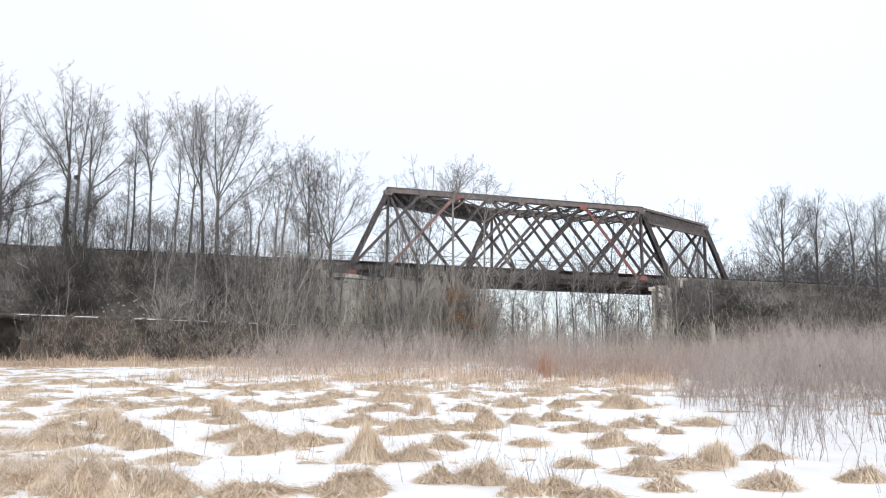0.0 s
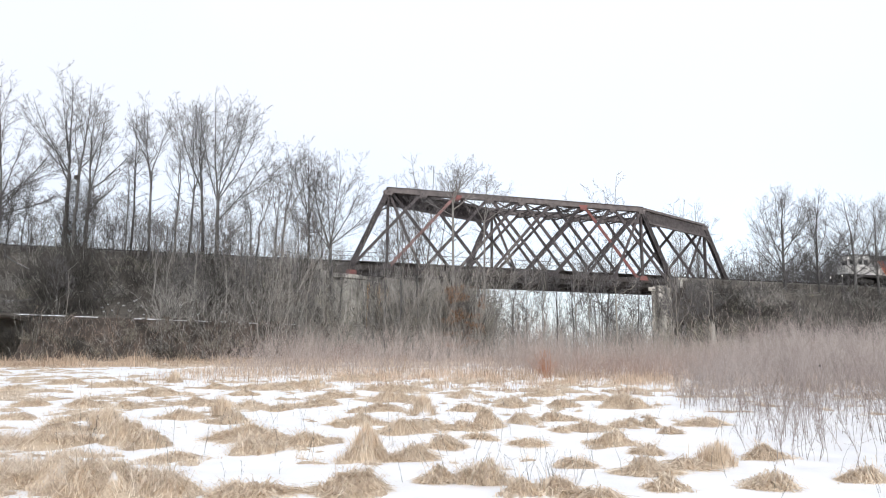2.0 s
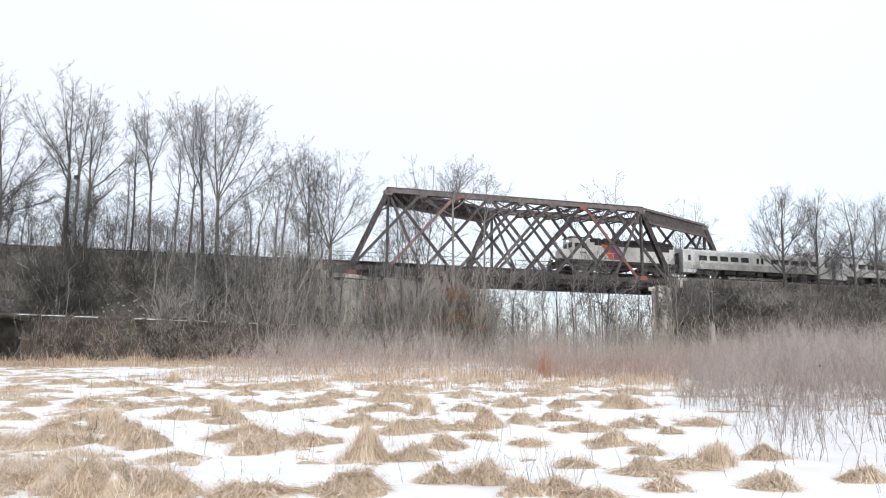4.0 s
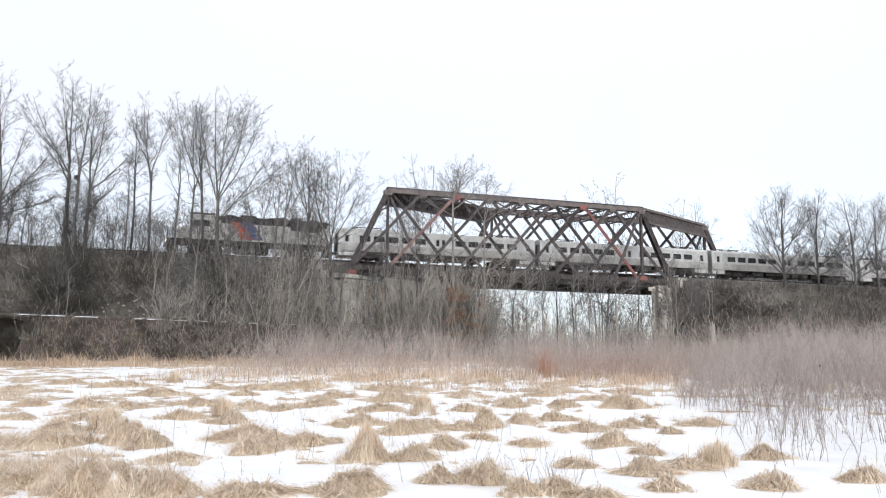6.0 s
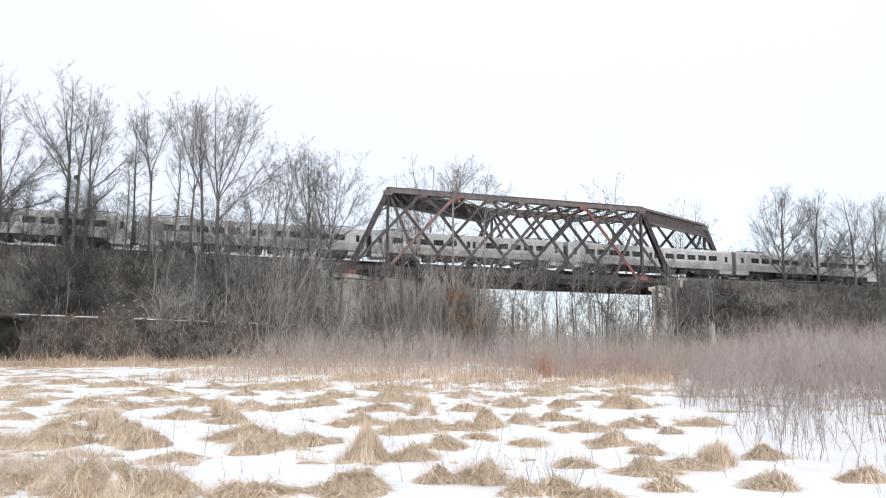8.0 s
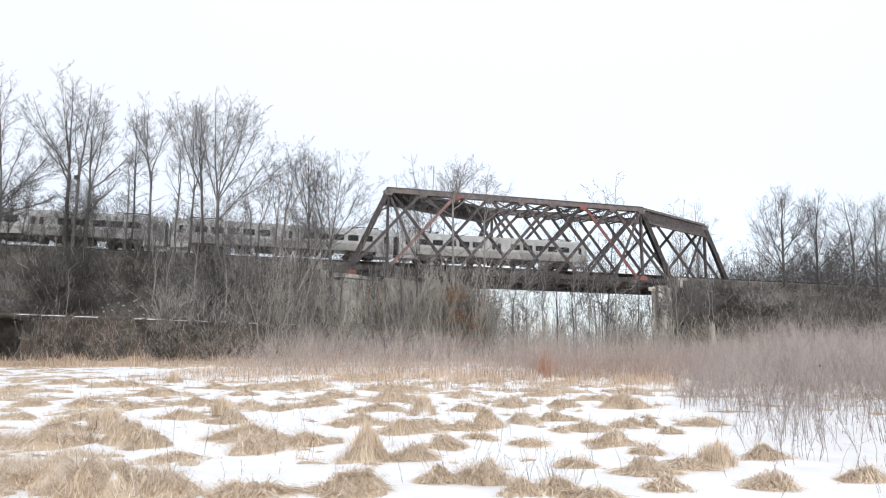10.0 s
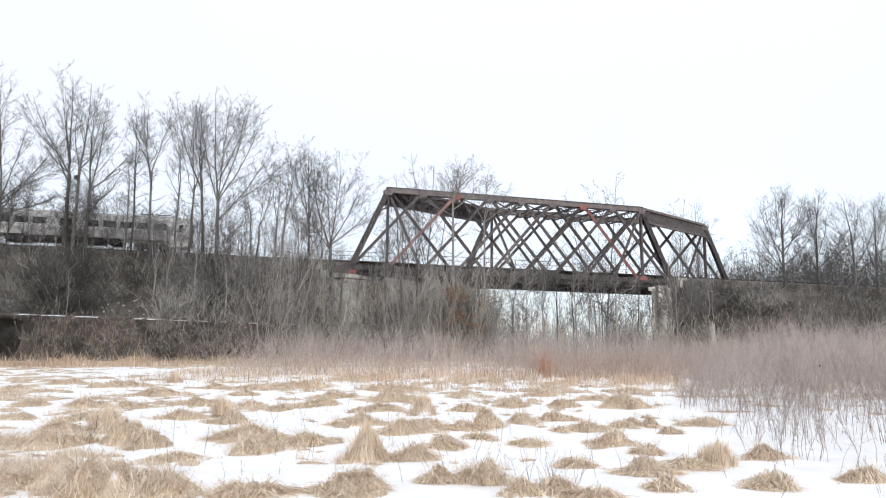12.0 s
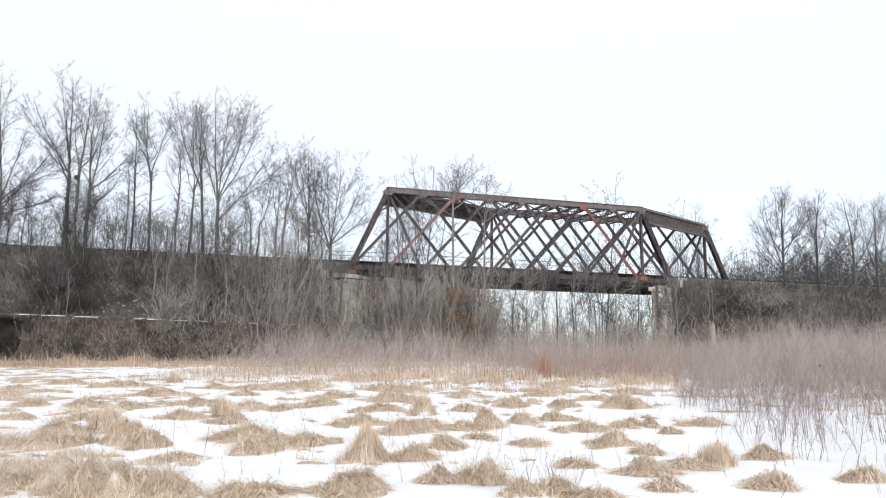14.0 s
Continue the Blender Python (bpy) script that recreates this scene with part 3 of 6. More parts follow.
def habit_tree(name, height, seed, label, leaders, trunk_r, spread, bark=None, fine_r=0.0085, dense=1.1, sides=5, group="", shoots=4, raw=False):
    """A bare tree by its habit. Leaders: where each parts from the trunk, how far aside and how high it ends, in parts of the height."""
    rng = np.random.default_rng(seed)
    wood, thin, fine = [], [], []

    def curve(a, c, r0, r1, n, arch, rough, into):
        """A limb from a to c that leaves outwards and then climbs; returns its points."""
        mid = a + (c - a) * [0.62, 0.62, 0.62 - arch]
        t = np.linspace(0, 1, n + 1)[:, None]
        p = a * (1 - t) ** 2 + 2 * mid * t * (1 - t) + c * t * t
        p[1:-1] += np.cumsum(rng.normal(0, rough, (n - 1, 3)), 0) * np.sin(np.linspace(0, np.pi, n + 1))[1:-1, None]
        r = r0 + (r1 - r0) * t[:, 0] ** 0.8
        for k in range(n):
            into.append((*p[k], *p[k + 1], r[k], r[k + 1]))
        return p, r

    def at(p, r, u):
        g = min(u, 0.999) * (len(p) - 1)
        a = int(g)
        return p[a] * (1 - g + a) + p[a + 1] * (g - a), r[a] * (1 - g + a) + r[a + 1] * (g - a), p[a + 1] - p[a]

    fork = max(f for f, _, _ in leaders)
    foot = np.array([leaders[0][1] * 0.35 * fork, 0.0, fork]) * height
    stem, stem_r = curve(np.zeros(3), foot, trunk_r, trunk_r * 0.62, 7, 0.0, 0.035, wood)
    axes = [(stem, stem_r, 0.45)]
    for k, (f, dx, top) in enumerate(leaders):
        o, r, _ = at(stem, stem_r, f / fork)
        end = np.array([dx, rng.uniform(-0.14, 0.14) * (0.4 if k == 0 else 1), top * 0.965]) * height
        axes.append((*curve(o, end, r * (0.9 if k == 0 else rng.uniform(0.45, 0.66)), 0.012, 11, 0.14 + 0.3 * min(abs(dx), 0.3), 0.055, wood), 0.1))
    for p, r, _ in list(axes[1:]):
        span = np.linalg.norm(p[-1] - p[0])
        for k in range(shoots if span > 4 else shoots // 2):
            u = rng.uniform(0.22, 0.82)
            o, ro, d = at(p, r, u)
            a = rng.uniform(0, 6.28)
            out = span * (1 - u) * rng.uniform(0.25, 0.55)
            end = o + (p[-1] - o) * rng.uniform(0.6, 0.97) + [math.cos(a) * out, math.sin(a) * out, 0]
            axes.append((*curve(o, end, ro * 0.62, 0.009, 6, 0.16, 0.05, wood), 0.12))
    turn = rng.uniform(0, 6.28)
    for j, (p, r, start) in enumerate(axes):
        span = np.linalg.norm(p[-1] - p[0])
        count = int((span * 1.5 * dense + 3) * (0.6 if j == 0 else 1))
        for k in range(count):
            u = start + (0.985 - start) * (k + rng.uniform(0, 1)) / count
            o, ro, d = at(p, r, u)
            d = d / np.linalg.norm(d)
            turn += 2.4 + rng.normal(0, 0.5)
            side = np.array([math.cos(turn), math.sin(turn), 0.0])
            ln = (0.45 + spread * min(span * 0.24, height * 0.13) * (1.1 - u) ** 0.7) * rng.uniform(0.35, 1.3)
            ang = rng.uniform(0.45, 1.15) if j else rng.uniform(0.9, 1.35)
            e = d * math.cos(ang) + side * math.sin(ang)
            limb, limb_r = curve(o, o + e * ln + [0, 0, 0.12 * ln], max(min(ro * 0.5, 0.04), 0.011), 0.005, 3, 0.08, 0.03, thin)
            subs = max(2, int(ln * 4.0 * dense))
            for m in range(subs):
                o2, r2, d2 = at(limb, limb_r, 0.18 + 0.8 * (m + rng.uniform(0, 1)) / subs)
                d2 = d2 / np.linalg.norm(d2) + rng.normal(0, 0.6, 3) + [0, 0, 0.1]
                l2 = (0.2 + ln * rng.uniform(0.14, 0.32)) * (1.1 - 0.4 * m / subs)
                q = o2 + d2 / np.linalg.norm(d2) * l2
                fine.append((*o2, *q, fine_r * 1.5, 0))
                for w in range(4):
                    o3 = o2 + (q - o2) * rng.uniform(0.15, 0.95)
                    d3 = d2 + rng.normal(0, 0.75, 3) + [0, 0, 0.15]
                    fine.append((*o3, *(o3 + d3 / np.linalg.norm(d3) * rng.uniform(0.14, 0.42)), fine_r, 0))
    if raw:
        return np.array(wood + thin + fine)
    ob = empty(name, Matrix.Identity(4), label, "tree", group)
    part_mesh("trunk", tubes("trunk", wood, bark or M_BARK, sides), None, ob)
    part_mesh("crown", tubes("crown", thin + fine, M_TWIG, 3), None, ob, "bare grey-brown twigs")
    return ob


def make_tree(name, height, seed, label, bark=None, trunk_r=0.0, spread=0.8, fork=0.35, leaders=3, wide=0.16, lean=0.0, **kw):
    """A bare tree with leaders set at random round its trunk."""
    rng = random.Random(seed)
    top = [(fork * rng.uniform(0.7, 1.0), lean + rng.uniform(-0.3, 0.3) * wide, 1.0)]
    for k in range(leaders - 1):
        top.append((fork * rng.uniform(0.6, 1.0), lean + (-1 if k % 2 else 1) * wide * rng.uniform(0.5, 1.2), rng.uniform(0.72, 0.97)))
    return habit_tree(name, height, seed, label, top, trunk_r or height * 0.009, spread, bark, **kw)


# ---- embankments, abutments ----
FAR = 4.2
SKEW = 15.82 / 8.7


TRACK_OFF, TRACK_UP = 1.7, 0.24


def bank_height(s, off, left):
    """The earth's surface in the track's space, for the bank on either side of the bridge."""
    if off < 0:
        z = float(np.interp(-off, [0, 2.4, 5, 16.0, 17.3, 20.6, 24], [-0.28, -0.34, -0.86, -7.95, -8.15, -12.3, -14]))
    else:
        z = float(np.interp(off, [0, 0.4, 3.4, 5.5, 23], [-0.28, -0.05, -0.05, -0.8, -14]))
    if left:
        edge = -12.6 + (np.clip(off, -5, FAR + 0.5) + 4.5) * SKEW
        if abs(off) <= 5:
            z = z if s < edge else -14
        else:
            z -= max(0, s - (edge - 2.2)) * 2.6
    else:
        edge = 28.6 + (np.clip(off, -5, FAR + 0.5) + 4.5) * SKEW
        if abs(off) <= 5:
            z = z if s > edge else -14
        else:
            z -= max(0, (edge + 2.5) - s) * 8
    if left and -20.8 < off < -13.0 and s < -40.7:
        z = min(z, -12.3)
    if abs(off) > 5:
        z += 0.35 * noise.noise((s * 0.3, off * 0.4, 2.0)) + 0.15 * noise.noise((s * 1.1, off * 1.3, 5.0))
    return max(z, -14)


def build_banks():
    offs = np.concatenate([np.linspace(-24, -5.2, 40), np.linspace(-5, 5, 25), np.linspace(5.3, 23, 18)])
    for name, ss, left in (("embankment_west", np.concatenate([np.linspace(-420, -70, 24)[:-1], np.linspace(-70, 12, 150)]), True),
                           ("embankment_east", np.concatenate([np.linspace(20, 90, 130), np.linspace(90, 420, 24)[1:]]), False)):
        z = np.array([[bank_height(s, o, left) for s in ss] for o in offs])
        ob = new(name, grid_mesh(name, ss, offs, z, M_EARTH))
        ob.data.materials.append(M_LITTER)
        low = np.tile((offs[:-1] < -17.2)[:, None], (1, len(ss) - 1)).ravel()
        ob.data.polygons.foreach_set("material_index", low.astype(np.int32))
        ob.matrix_basis = TRACK
        tagged(ob, "high railway embankment of dark earth overgrown with bare brush", "embankment", kind="structure")
    # snow left on the narrow bench along the foot of the bank
    ss = np.arange(-60, -13.5, 0.35)
    verts, loops, sizes = [], [], []
    for s in ss[:-1]:
        if not any(a < s < b for a, b in ((-42.6, -35.2), (-32.6, -26.6), (-25.4, -18.6))) or noise.noise((s * 1.3, 3, 0)) < -0.06:
            continue
        b = len(verts)
        z = -8.0 - 0.0155 * (s + 41)
        for t in (s, s + 0.36):
            for o, dz in ((-17.45, -0.05), (-17.4, 0.015 + 0.05 * noise.noise((t * 2.0, 1, 1))), (-16.2, 0.10)):
                verts.append((t, o, z + dz))
        for q in ((0, 3, 4, 1), (1, 4, 5, 2)):
            loops += [b + i for i in q]
            sizes.append(4)
    ob = new("snow_strip", quick_mesh("snow_strip", np.array(verts), np.array(sizes), np.array(loops), M_SNOW))
    ob.matrix_basis = TRACK
    tagged(ob, "broken strip of snow along a bench on the bank", "snow", kind="stuff")


build_banks()


def build_overhang():
    """The undercut edge of the bench: a lip of turf and roots over a dark hollow."""
    bm = bmesh.new()
    rng = random.Random(12)
    rows = []
    for k in range(25):
        s = -56 + 0.65 * k
        out = -18.2 + 0.35 * rng.uniform(-1, 1) + max(0, s + 42.0) * 0.7
        z = -8.0 - 0.25 * max(0, s + 41.3)
        ring = ((-12.8, -5.75), (-15.8, -7.7), (out + 0.3, z + 0.06), (out, z - 0.1), (out + 0.12, z - 0.25 - 0.12 * rng.random()), (-12.8, -8.3))
        rows.append([bm.verts.new((s, o, h + rng.uniform(-0.04, 0.04))) for o, h in ring])
    for a, b in zip(rows, rows[1:]):
        for i in range(6):
            bm.faces.new((a[i], a[(i + 1) % 6], b[(i + 1) % 6], b[i]))
    bm.faces.new(rows[0])
    bm.faces.new(rows[-1][::-1])
    bmesh.ops.recalc_face_normals(bm, faces=bm.faces[:])
    ob = part("turf_overhang", bm, M_EARTH, None)
    ob.matrix_basis = TRACK
    tagged(ob, "undercut lip of earth and roots over a dark hollow", "earth bank", kind="structure")


build_overhang()


def build_abutment(name, s0, sign, label):
    """A skewed concrete abutment: bearing shelf, back wall, main face, wing walls and cap stones."""
    ob = empty(name, TRACK, label, "bridge abutment")
    d = Vector((SKEW, 1, 0)).normalized()
    nrm = Vector((1, -1 / SKEW, 0)).normalized() * sign

    def slab(nm, lo, hi, z0, z1, near, far, mat, lab=""):
        bm = bmesh.new()
        vs = []
        for z in (z0, z1):
            for o, h in ((near, lo), (far, lo), (far, hi), (near, hi)):
                p = Vector((s0, -4.5, z)) + d * ((o + 4.5) * math.hypot(SKEW, 1)) + nrm * h
                vs.append(bm.verts.new(p))
        bm.faces.new(vs[:4])
        bm.faces.new(vs[4:])
        for i in range(4):
            bm.faces.new((vs[i], vs[(i + 1) % 4], vs[4 + (i + 1) % 4], vs[4 + i]))
        bmesh.ops.recalc_face_normals(bm, faces=bm.faces[:])
        bmesh.ops.bevel(bm, geom=bm.edges[:], offset=0.05, segments=1, affect="EDGES")
        return part(nm, bm, mat, ob, lab)

    back = -2.6 if sign > 0 else -0.9
    slab("main_wall", back, 0.9, -13.5, -2.6, -5.3, FAR + 0.8, M_CONCRETE)
    slab("bearing_shelf", back - 0.1, 1.05, -2.597, -2.1, -5.5, FAR + 1, M_CONCRETE)
    slab("back_wall", back, back + 0.6, -2.095, -0.9, -5.3 if sign > 0 else -3.9, FAR + 0.8, M_CONCRETE)
    for side, o0, o1 in ((-1, -5.75, -4.9), (1, FAR + 0.4, FAR + 1.25)):
        base = s0 + (o0 + 4.5) * SKEW
        a, b = (base - 7.5, base - 0.4) if sign > 0 else (base + 0.4, base + 1.5)
        top_a, top_b = (-1.75, -2.15) if sign > 0 else (-2.15, -2.15)
        out = [(a, -13.5), (a, top_a), (b, top_b), (b, -13.5)]
        part("wing_wall", prism(bmesh.new(), out, o0, o1), M_CONCRETE, ob)
        z = prism(bmesh.new(), [(a - 0.05, top_a + 0.005), (a - 0.05, top_a + 0.25), (b + 0.05, top_b + 0.25), (b + 0.05, top_b + 0.005)], o0 - 0.08, o1 + 0.08)
        part("cap_stone", z, M_CONCRETE, ob)
    return ob, d, nrm


A_WEST, SK_D, SK_N = build_abutment("abutment", -12.2, 1, "weathered concrete bridge abutment with ochre rust streaks and faded graffiti")
A_EAST, _, _ = build_abutment("abutment", 28.1, -1, "pale weathered concrete bridge abutment amid brush")
part("parapet", boxed(29.5, 31.3, -5.3, -4.4, -2.3, -0.72, 0.25), M_CONCRETE, A_EAST)


def face_patch(name, along0, along1, z0, z1, mat, lab):
    """A thin irregular stain or paint film on the west abutment's face."""
    bm = bmesh.new()
    rng = random.Random(name + lab)
    c0 = Vector((-12.2, -4.5, 0)) + SK_N * 0.906
    n = 14
    top = [c0 + SK_D * (along0 + (along1 - along0) * k / n) + Vector((0, 0, z1 - rng.uniform(0, 0.2) * (z1 - z0))) for k in range(n + 1)]
    bot = [c0 + SK_D * (along0 + (along1 - along0) * k / n) + Vector((0, 0, z0 + rng.uniform(0, 0.5) * (z1 - z0))) for k in range(n + 1)]
    tv, bv = [bm.verts.new(p) for p in top], [bm.verts.new(p) for p in bot]
    for k in range(n):
        bm.faces.new((bv[k], bv[k + 1], tv[k + 1], tv[k]))
    part(name, bm, mat, A_WEST, lab)


face_patch("rust_streak", 2.8, 5.1, -10.5, -2.7, M_OCHRE, "ochre rust streak down the wall")
face_patch("rust_streak", 1.5, 1.9, -8.5, -2.7, M_OCHRE, "ochre rust streak down the wall")
face_patch("graffiti", 13.2, 17.5, -6.4, -4.6, M_GRAFFITI, "faded blue painted band")
face_patch("graffiti", 9.6, 12.0, -6.2, -5.0, M_GRAFFITI, "faded blue painted band")
face_patch("rust_streak", 12.0, 18.0, -4.4, -3.0, M_OCHRE, "ochre rust streak down the wall")


# ---- the lattice truss bridge ----
PANEL = 4.115
ZB, ZT = -1.25, 7.85


def build_truss(bridge, s_corner, off, primer, z_top=ZT):
    """One side: chords, sloping end posts, hip verticals and the diagonals, each two panels long."""
    truss = empty("truss", Matrix.Identity(4), "riveted steel lattice truss in weathered brown", "")
    truss.parent = bridge
    n = 8
    top = [Vector((s_corner + k * PANEL, off, z_top)) for k in range(n + 1)]
    bot = [Vector((s_corner + k * PANEL, off, ZB)) for k in range(-1, n + 2)]
    at = lambda k: bot[k + 1]
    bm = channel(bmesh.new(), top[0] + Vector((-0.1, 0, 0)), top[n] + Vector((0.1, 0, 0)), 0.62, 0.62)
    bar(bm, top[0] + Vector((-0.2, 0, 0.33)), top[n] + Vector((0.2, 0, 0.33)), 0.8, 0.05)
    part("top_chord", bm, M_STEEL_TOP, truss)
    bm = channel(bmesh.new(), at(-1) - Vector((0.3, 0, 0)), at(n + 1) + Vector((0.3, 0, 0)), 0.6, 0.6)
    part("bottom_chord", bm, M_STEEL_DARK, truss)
    for a, b in ((at(-1), top[0]), (at(n + 1), top[n])):
        bm = channel(bmesh.new(), a, b, 0.62, 0.58)
        bar(bm, a + (b - a).normalized() * 0.3, b, 0.7, 0.04)
        side = 1 if b.x < a.x else -1
        part("end_post", bm, M_STEEL, truss)
    for k in (0, n):
        part("hip_vertical", channel(bmesh.new(), at(k), top[k], 0.36, 0.26, (1, 0, 0)), M_STEEL, truss)
    pairs = []
    for k in range(n + 1):
        for step in (2, -2):
            if -1 <= k + step <= n + 1:
                pairs.append((k, k + step))
    pairs += [(0, 1), (n, n - 1), (1, -1), (n - 1, n + 1)]
    pairs = list(dict.fromkeys(pairs))
    for j, (kt, kb) in enumerate(pairs):
        y = Vector((0, 0.12 if kb > kt else -0.12, 0))
        painted = primer and (kt, kb) in primer
        w = 0.34 if abs(kt - kb) == 2 else 0.3
        bm = bmesh.new()
        a, b = top[kt] + y, at(kb) + y
        if abs(kt - kb) == 2:
            # the gussets hold the long diagonals a little off the panel points
            up_in, low_in = (0.25, -0.4) if kb > kt else (-0.1, 0.0) if primer else (-0.1, -0.75)
            a, b = a + Vector((up_in, 0, 0)), b + Vector((low_in, 0, 0))
        for s in (-1, 1):
            o = Vector((0, s * 0.07, 0))
            bar(bm, a + o, b + o, 0.03, w)
        bar(bm, a, b, 0.15, 0.03)
        part("diagonal", bm, M_PRIMER_FADED if painted and kt == 2 else M_PRIMER if painted else M_STEEL, truss, "diagonal repainted in red primer" if painted else "")
    for k in range(n + 1):
        for p, up in ((top[k], -1), (at(k), 1)):
            red = primer and ((k in (2, 6) and up < 0) or (k == 8 and up > 0))
            bm = bmesh.new()
            w = 0.62
            out = [(p.x - w, p.z), (p.x + w, p.z), (p.x + w * 0.6, p.z + up * 0.6), (p.x - w * 0.6, p.z + up * 0.6)]
            prism(bm, out, off - 0.335, off - 0.315)
            prism(bm, out, off + 0.315, off + 0.335)
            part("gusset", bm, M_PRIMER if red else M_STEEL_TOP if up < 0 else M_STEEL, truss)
    return top, bot


def build_bridge():
    bridge = empty("truss_bridge", TRACK, "skewed rusty brown steel lattice truss railway bridge", "bridge")
    tn, bn = build_truss(bridge, -7.97, -4.5, {(2, 0), (6, 8)})
    tf, bf = build_truss(bridge, 7.92, FAR, None, ZT + 0.4)
    # portals across the skewed ends
    for k, kb, solid in ((0, 0, False), (8, -1, True)):
        a, b = tn[k], tf[k]
        d1 = (bn[kb] - tn[k]).normalized()
        bm = bmesh.new()
        lo = 1.75
        bar(bm, a + Vector((0, 0, 0.2)), b + Vector((0, 0, 0.2)), 0.4, 0.3)
        bar(bm, a + d1 * lo, b + d1 * lo, 0.4, 0.2)
        f = bm.faces.new([bm.verts.new(v) for v in (a, b, b + d1 * lo, a + d1 * lo)])
        bmesh.ops.solidify(bm, geom=[f], thickness=0.04)
        m = 12
        for i in range(0 if solid else m):
            p, q = a.lerp(b, i / m), a.lerp(b, (i + 1) / m)
            bar(bm, p, q + d1 * lo, 0.14, 0.05)
            bar(bm, q, p + d1 * lo, 0.14, 0.05)
        # knee brackets
        for p, q in ((a, b), (b, a)):
            w = (q - p).normalized()
            bar(bm, p + d1 * (lo + 1.2), p + d1 * lo + w * 1.3, 0.2, 0.14)
            bar(bm, p + d1 * (lo + 0.6), p + d1 * lo + w * 0.65, 0.16, 0.1)
        part("portal_girder", bm, M_STEEL_TOP if solid else M_STEEL, bridge, "riveted plate portal girder" if solid else "laced portal girder")
    # top struts and wind bracing
    for k in range(4, 9):
        a, b = tn[k], tf[k - 4] + Vector((tn[k].x - tf[k - 4].x, 0, 0))
        bm = bmesh.new()
        for dz in (0.15, -0.75):
            bar(bm, a + Vector((0, 0, dz)), b + Vector((0, 0, dz)), 0.22, 0.12)
        for i in range(10):
            p, q = a.lerp(b, i / 10), a.lerp(b, (i + 1) / 10)
            lo, hi = Vector((0, 0, -0.75)), Vector((0, 0, 0.15))
            bar(bm, p + (lo if i % 2 else hi), q + (hi if i % 2 else lo), 0.06, 0.06)
        part("top_strut", bm, M_STEEL, bridge)
    for k in range(0, 9, 1):
        for st in (0, 2):
            j = k - 4 + st
            if 0 <= j <= 8:
                part("wind_brace", bar(bmesh.new(), tn[k] - Vector((0, 0, 0.1)), tf[j] - Vector((0, 0, 0.1)), 0.14, 0.1), M_STEEL, bridge)
        if k < 8 and k - 6 >= 0:
            part("wind_brace", bar(bmesh.new(), tn[k] - Vector((0, 0, 0.16)), tf[k - 6] - Vector((0, 0, 0.16)), 0.12, 0.1), M_STEEL, bridge)
    # floor beams, stringers and deck
    for k in range(-1, 14):
        s = tn[0].x + k * PANEL
        lo = max(-4.3, -4.3 + 0)
        near = -4.3 if s <= bn[-1].x else (s - bn[-1].x) / SKEW - 4.3
        far = FAR - 0.2 if s >= bf[0].x else (s - bn[0].x) / SKEW - 4.3
        if far - near < 1.5:
            continue
        bm = bmesh.new()
        bar(bm, (s, near, -1.4), (s, far, -1.4), 0.03, 1.1)
        for z in (-0.85, -1.95):
            bar(bm, (s, near, z), (s, far, z), 0.36, 0.04)
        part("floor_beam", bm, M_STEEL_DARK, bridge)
    for o in (-0.8, 0.8, -3.2, 2.6):
        a = bn[0].x + (o + 4.5) * SKEW
        b = bn[-1].x + (o + 4.5) * SKEW
        bm = bmesh.new()
        bar(bm, (a, o, -0.8), (b, o, -0.8), 0.03, 0.75)
        for z in (-0.44, -1.16):
            bar(bm, (a, o, z), (b, o, z), 0.3, 0.035)
        part("stringer", bm, M_STEEL_DARK, bridge)
    for i in range(70):
        s = -9.2 + i * 0.74
        part("bridge_tie", boxed(s - 0.12, s + 0.12, -1.5, 1.5, -0.42, -0.19), M_TIMBER, bridge)
    # walkway and guard rail on the viewer's side
    bm = boxed(-14, 29, -3.9, -3.0, -0.45, -0.38)
    part("walkway", bm, M_TIMBER, bridge)
    for z in (0.15, 0.62):
        part("guard_rail", bar(bmesh.new(), (-19, -3.9, z), (29, -3.9, z), 0.045, 0.045), M_STEEL, bridge)
    for i in range(17):
        s = -19 + i * 3
        part("rail_post", bar(bmesh.new(), (s, -3.9, -0.85 if s < -12 else -0.45), (s, -3.9, 0.65), 0.05, 0.05, (1, 0, 0)), M_STEEL, bridge)
    # deep plate girders hung under the bottom chords
    for o, line in ((-4.5, bn), (FAR, bf)):
        bm = bmesh.new()
        a, b = line[0] + Vector((0.8, 0, 0)), line[-1] - Vector((0.8, 0, 0))
        bar(bm, (a.x, o, -1.75), (b.x, o, -1.75), 0.04, 0.7)
        bar(bm, (a.x, o, -2.1), (b.x, o, -2.1), 0.4, 0.05)
        for k in range(28):
            x = a.x + (b.x - a.x) * k / 27
            bar(bm, (x, o - 0.1, -2.08), (x, o - 0.1, -1.55), 0.09, 0.16, (1, 0, 0))
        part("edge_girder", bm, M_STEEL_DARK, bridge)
    # bearings under the near truss
    for s, o in ((-12.0, -4.5), (29.1, -4.5), (3.9, FAR), (45.0, FAR)):
        part("bearing", boxed(s - 0.55, s + 0.55, o - 0.45, o + 0.45, -2.1, -1.55, 0.05), M_PRIMER if s == -12.0 else M_STEEL, bridge)


build_bridge()


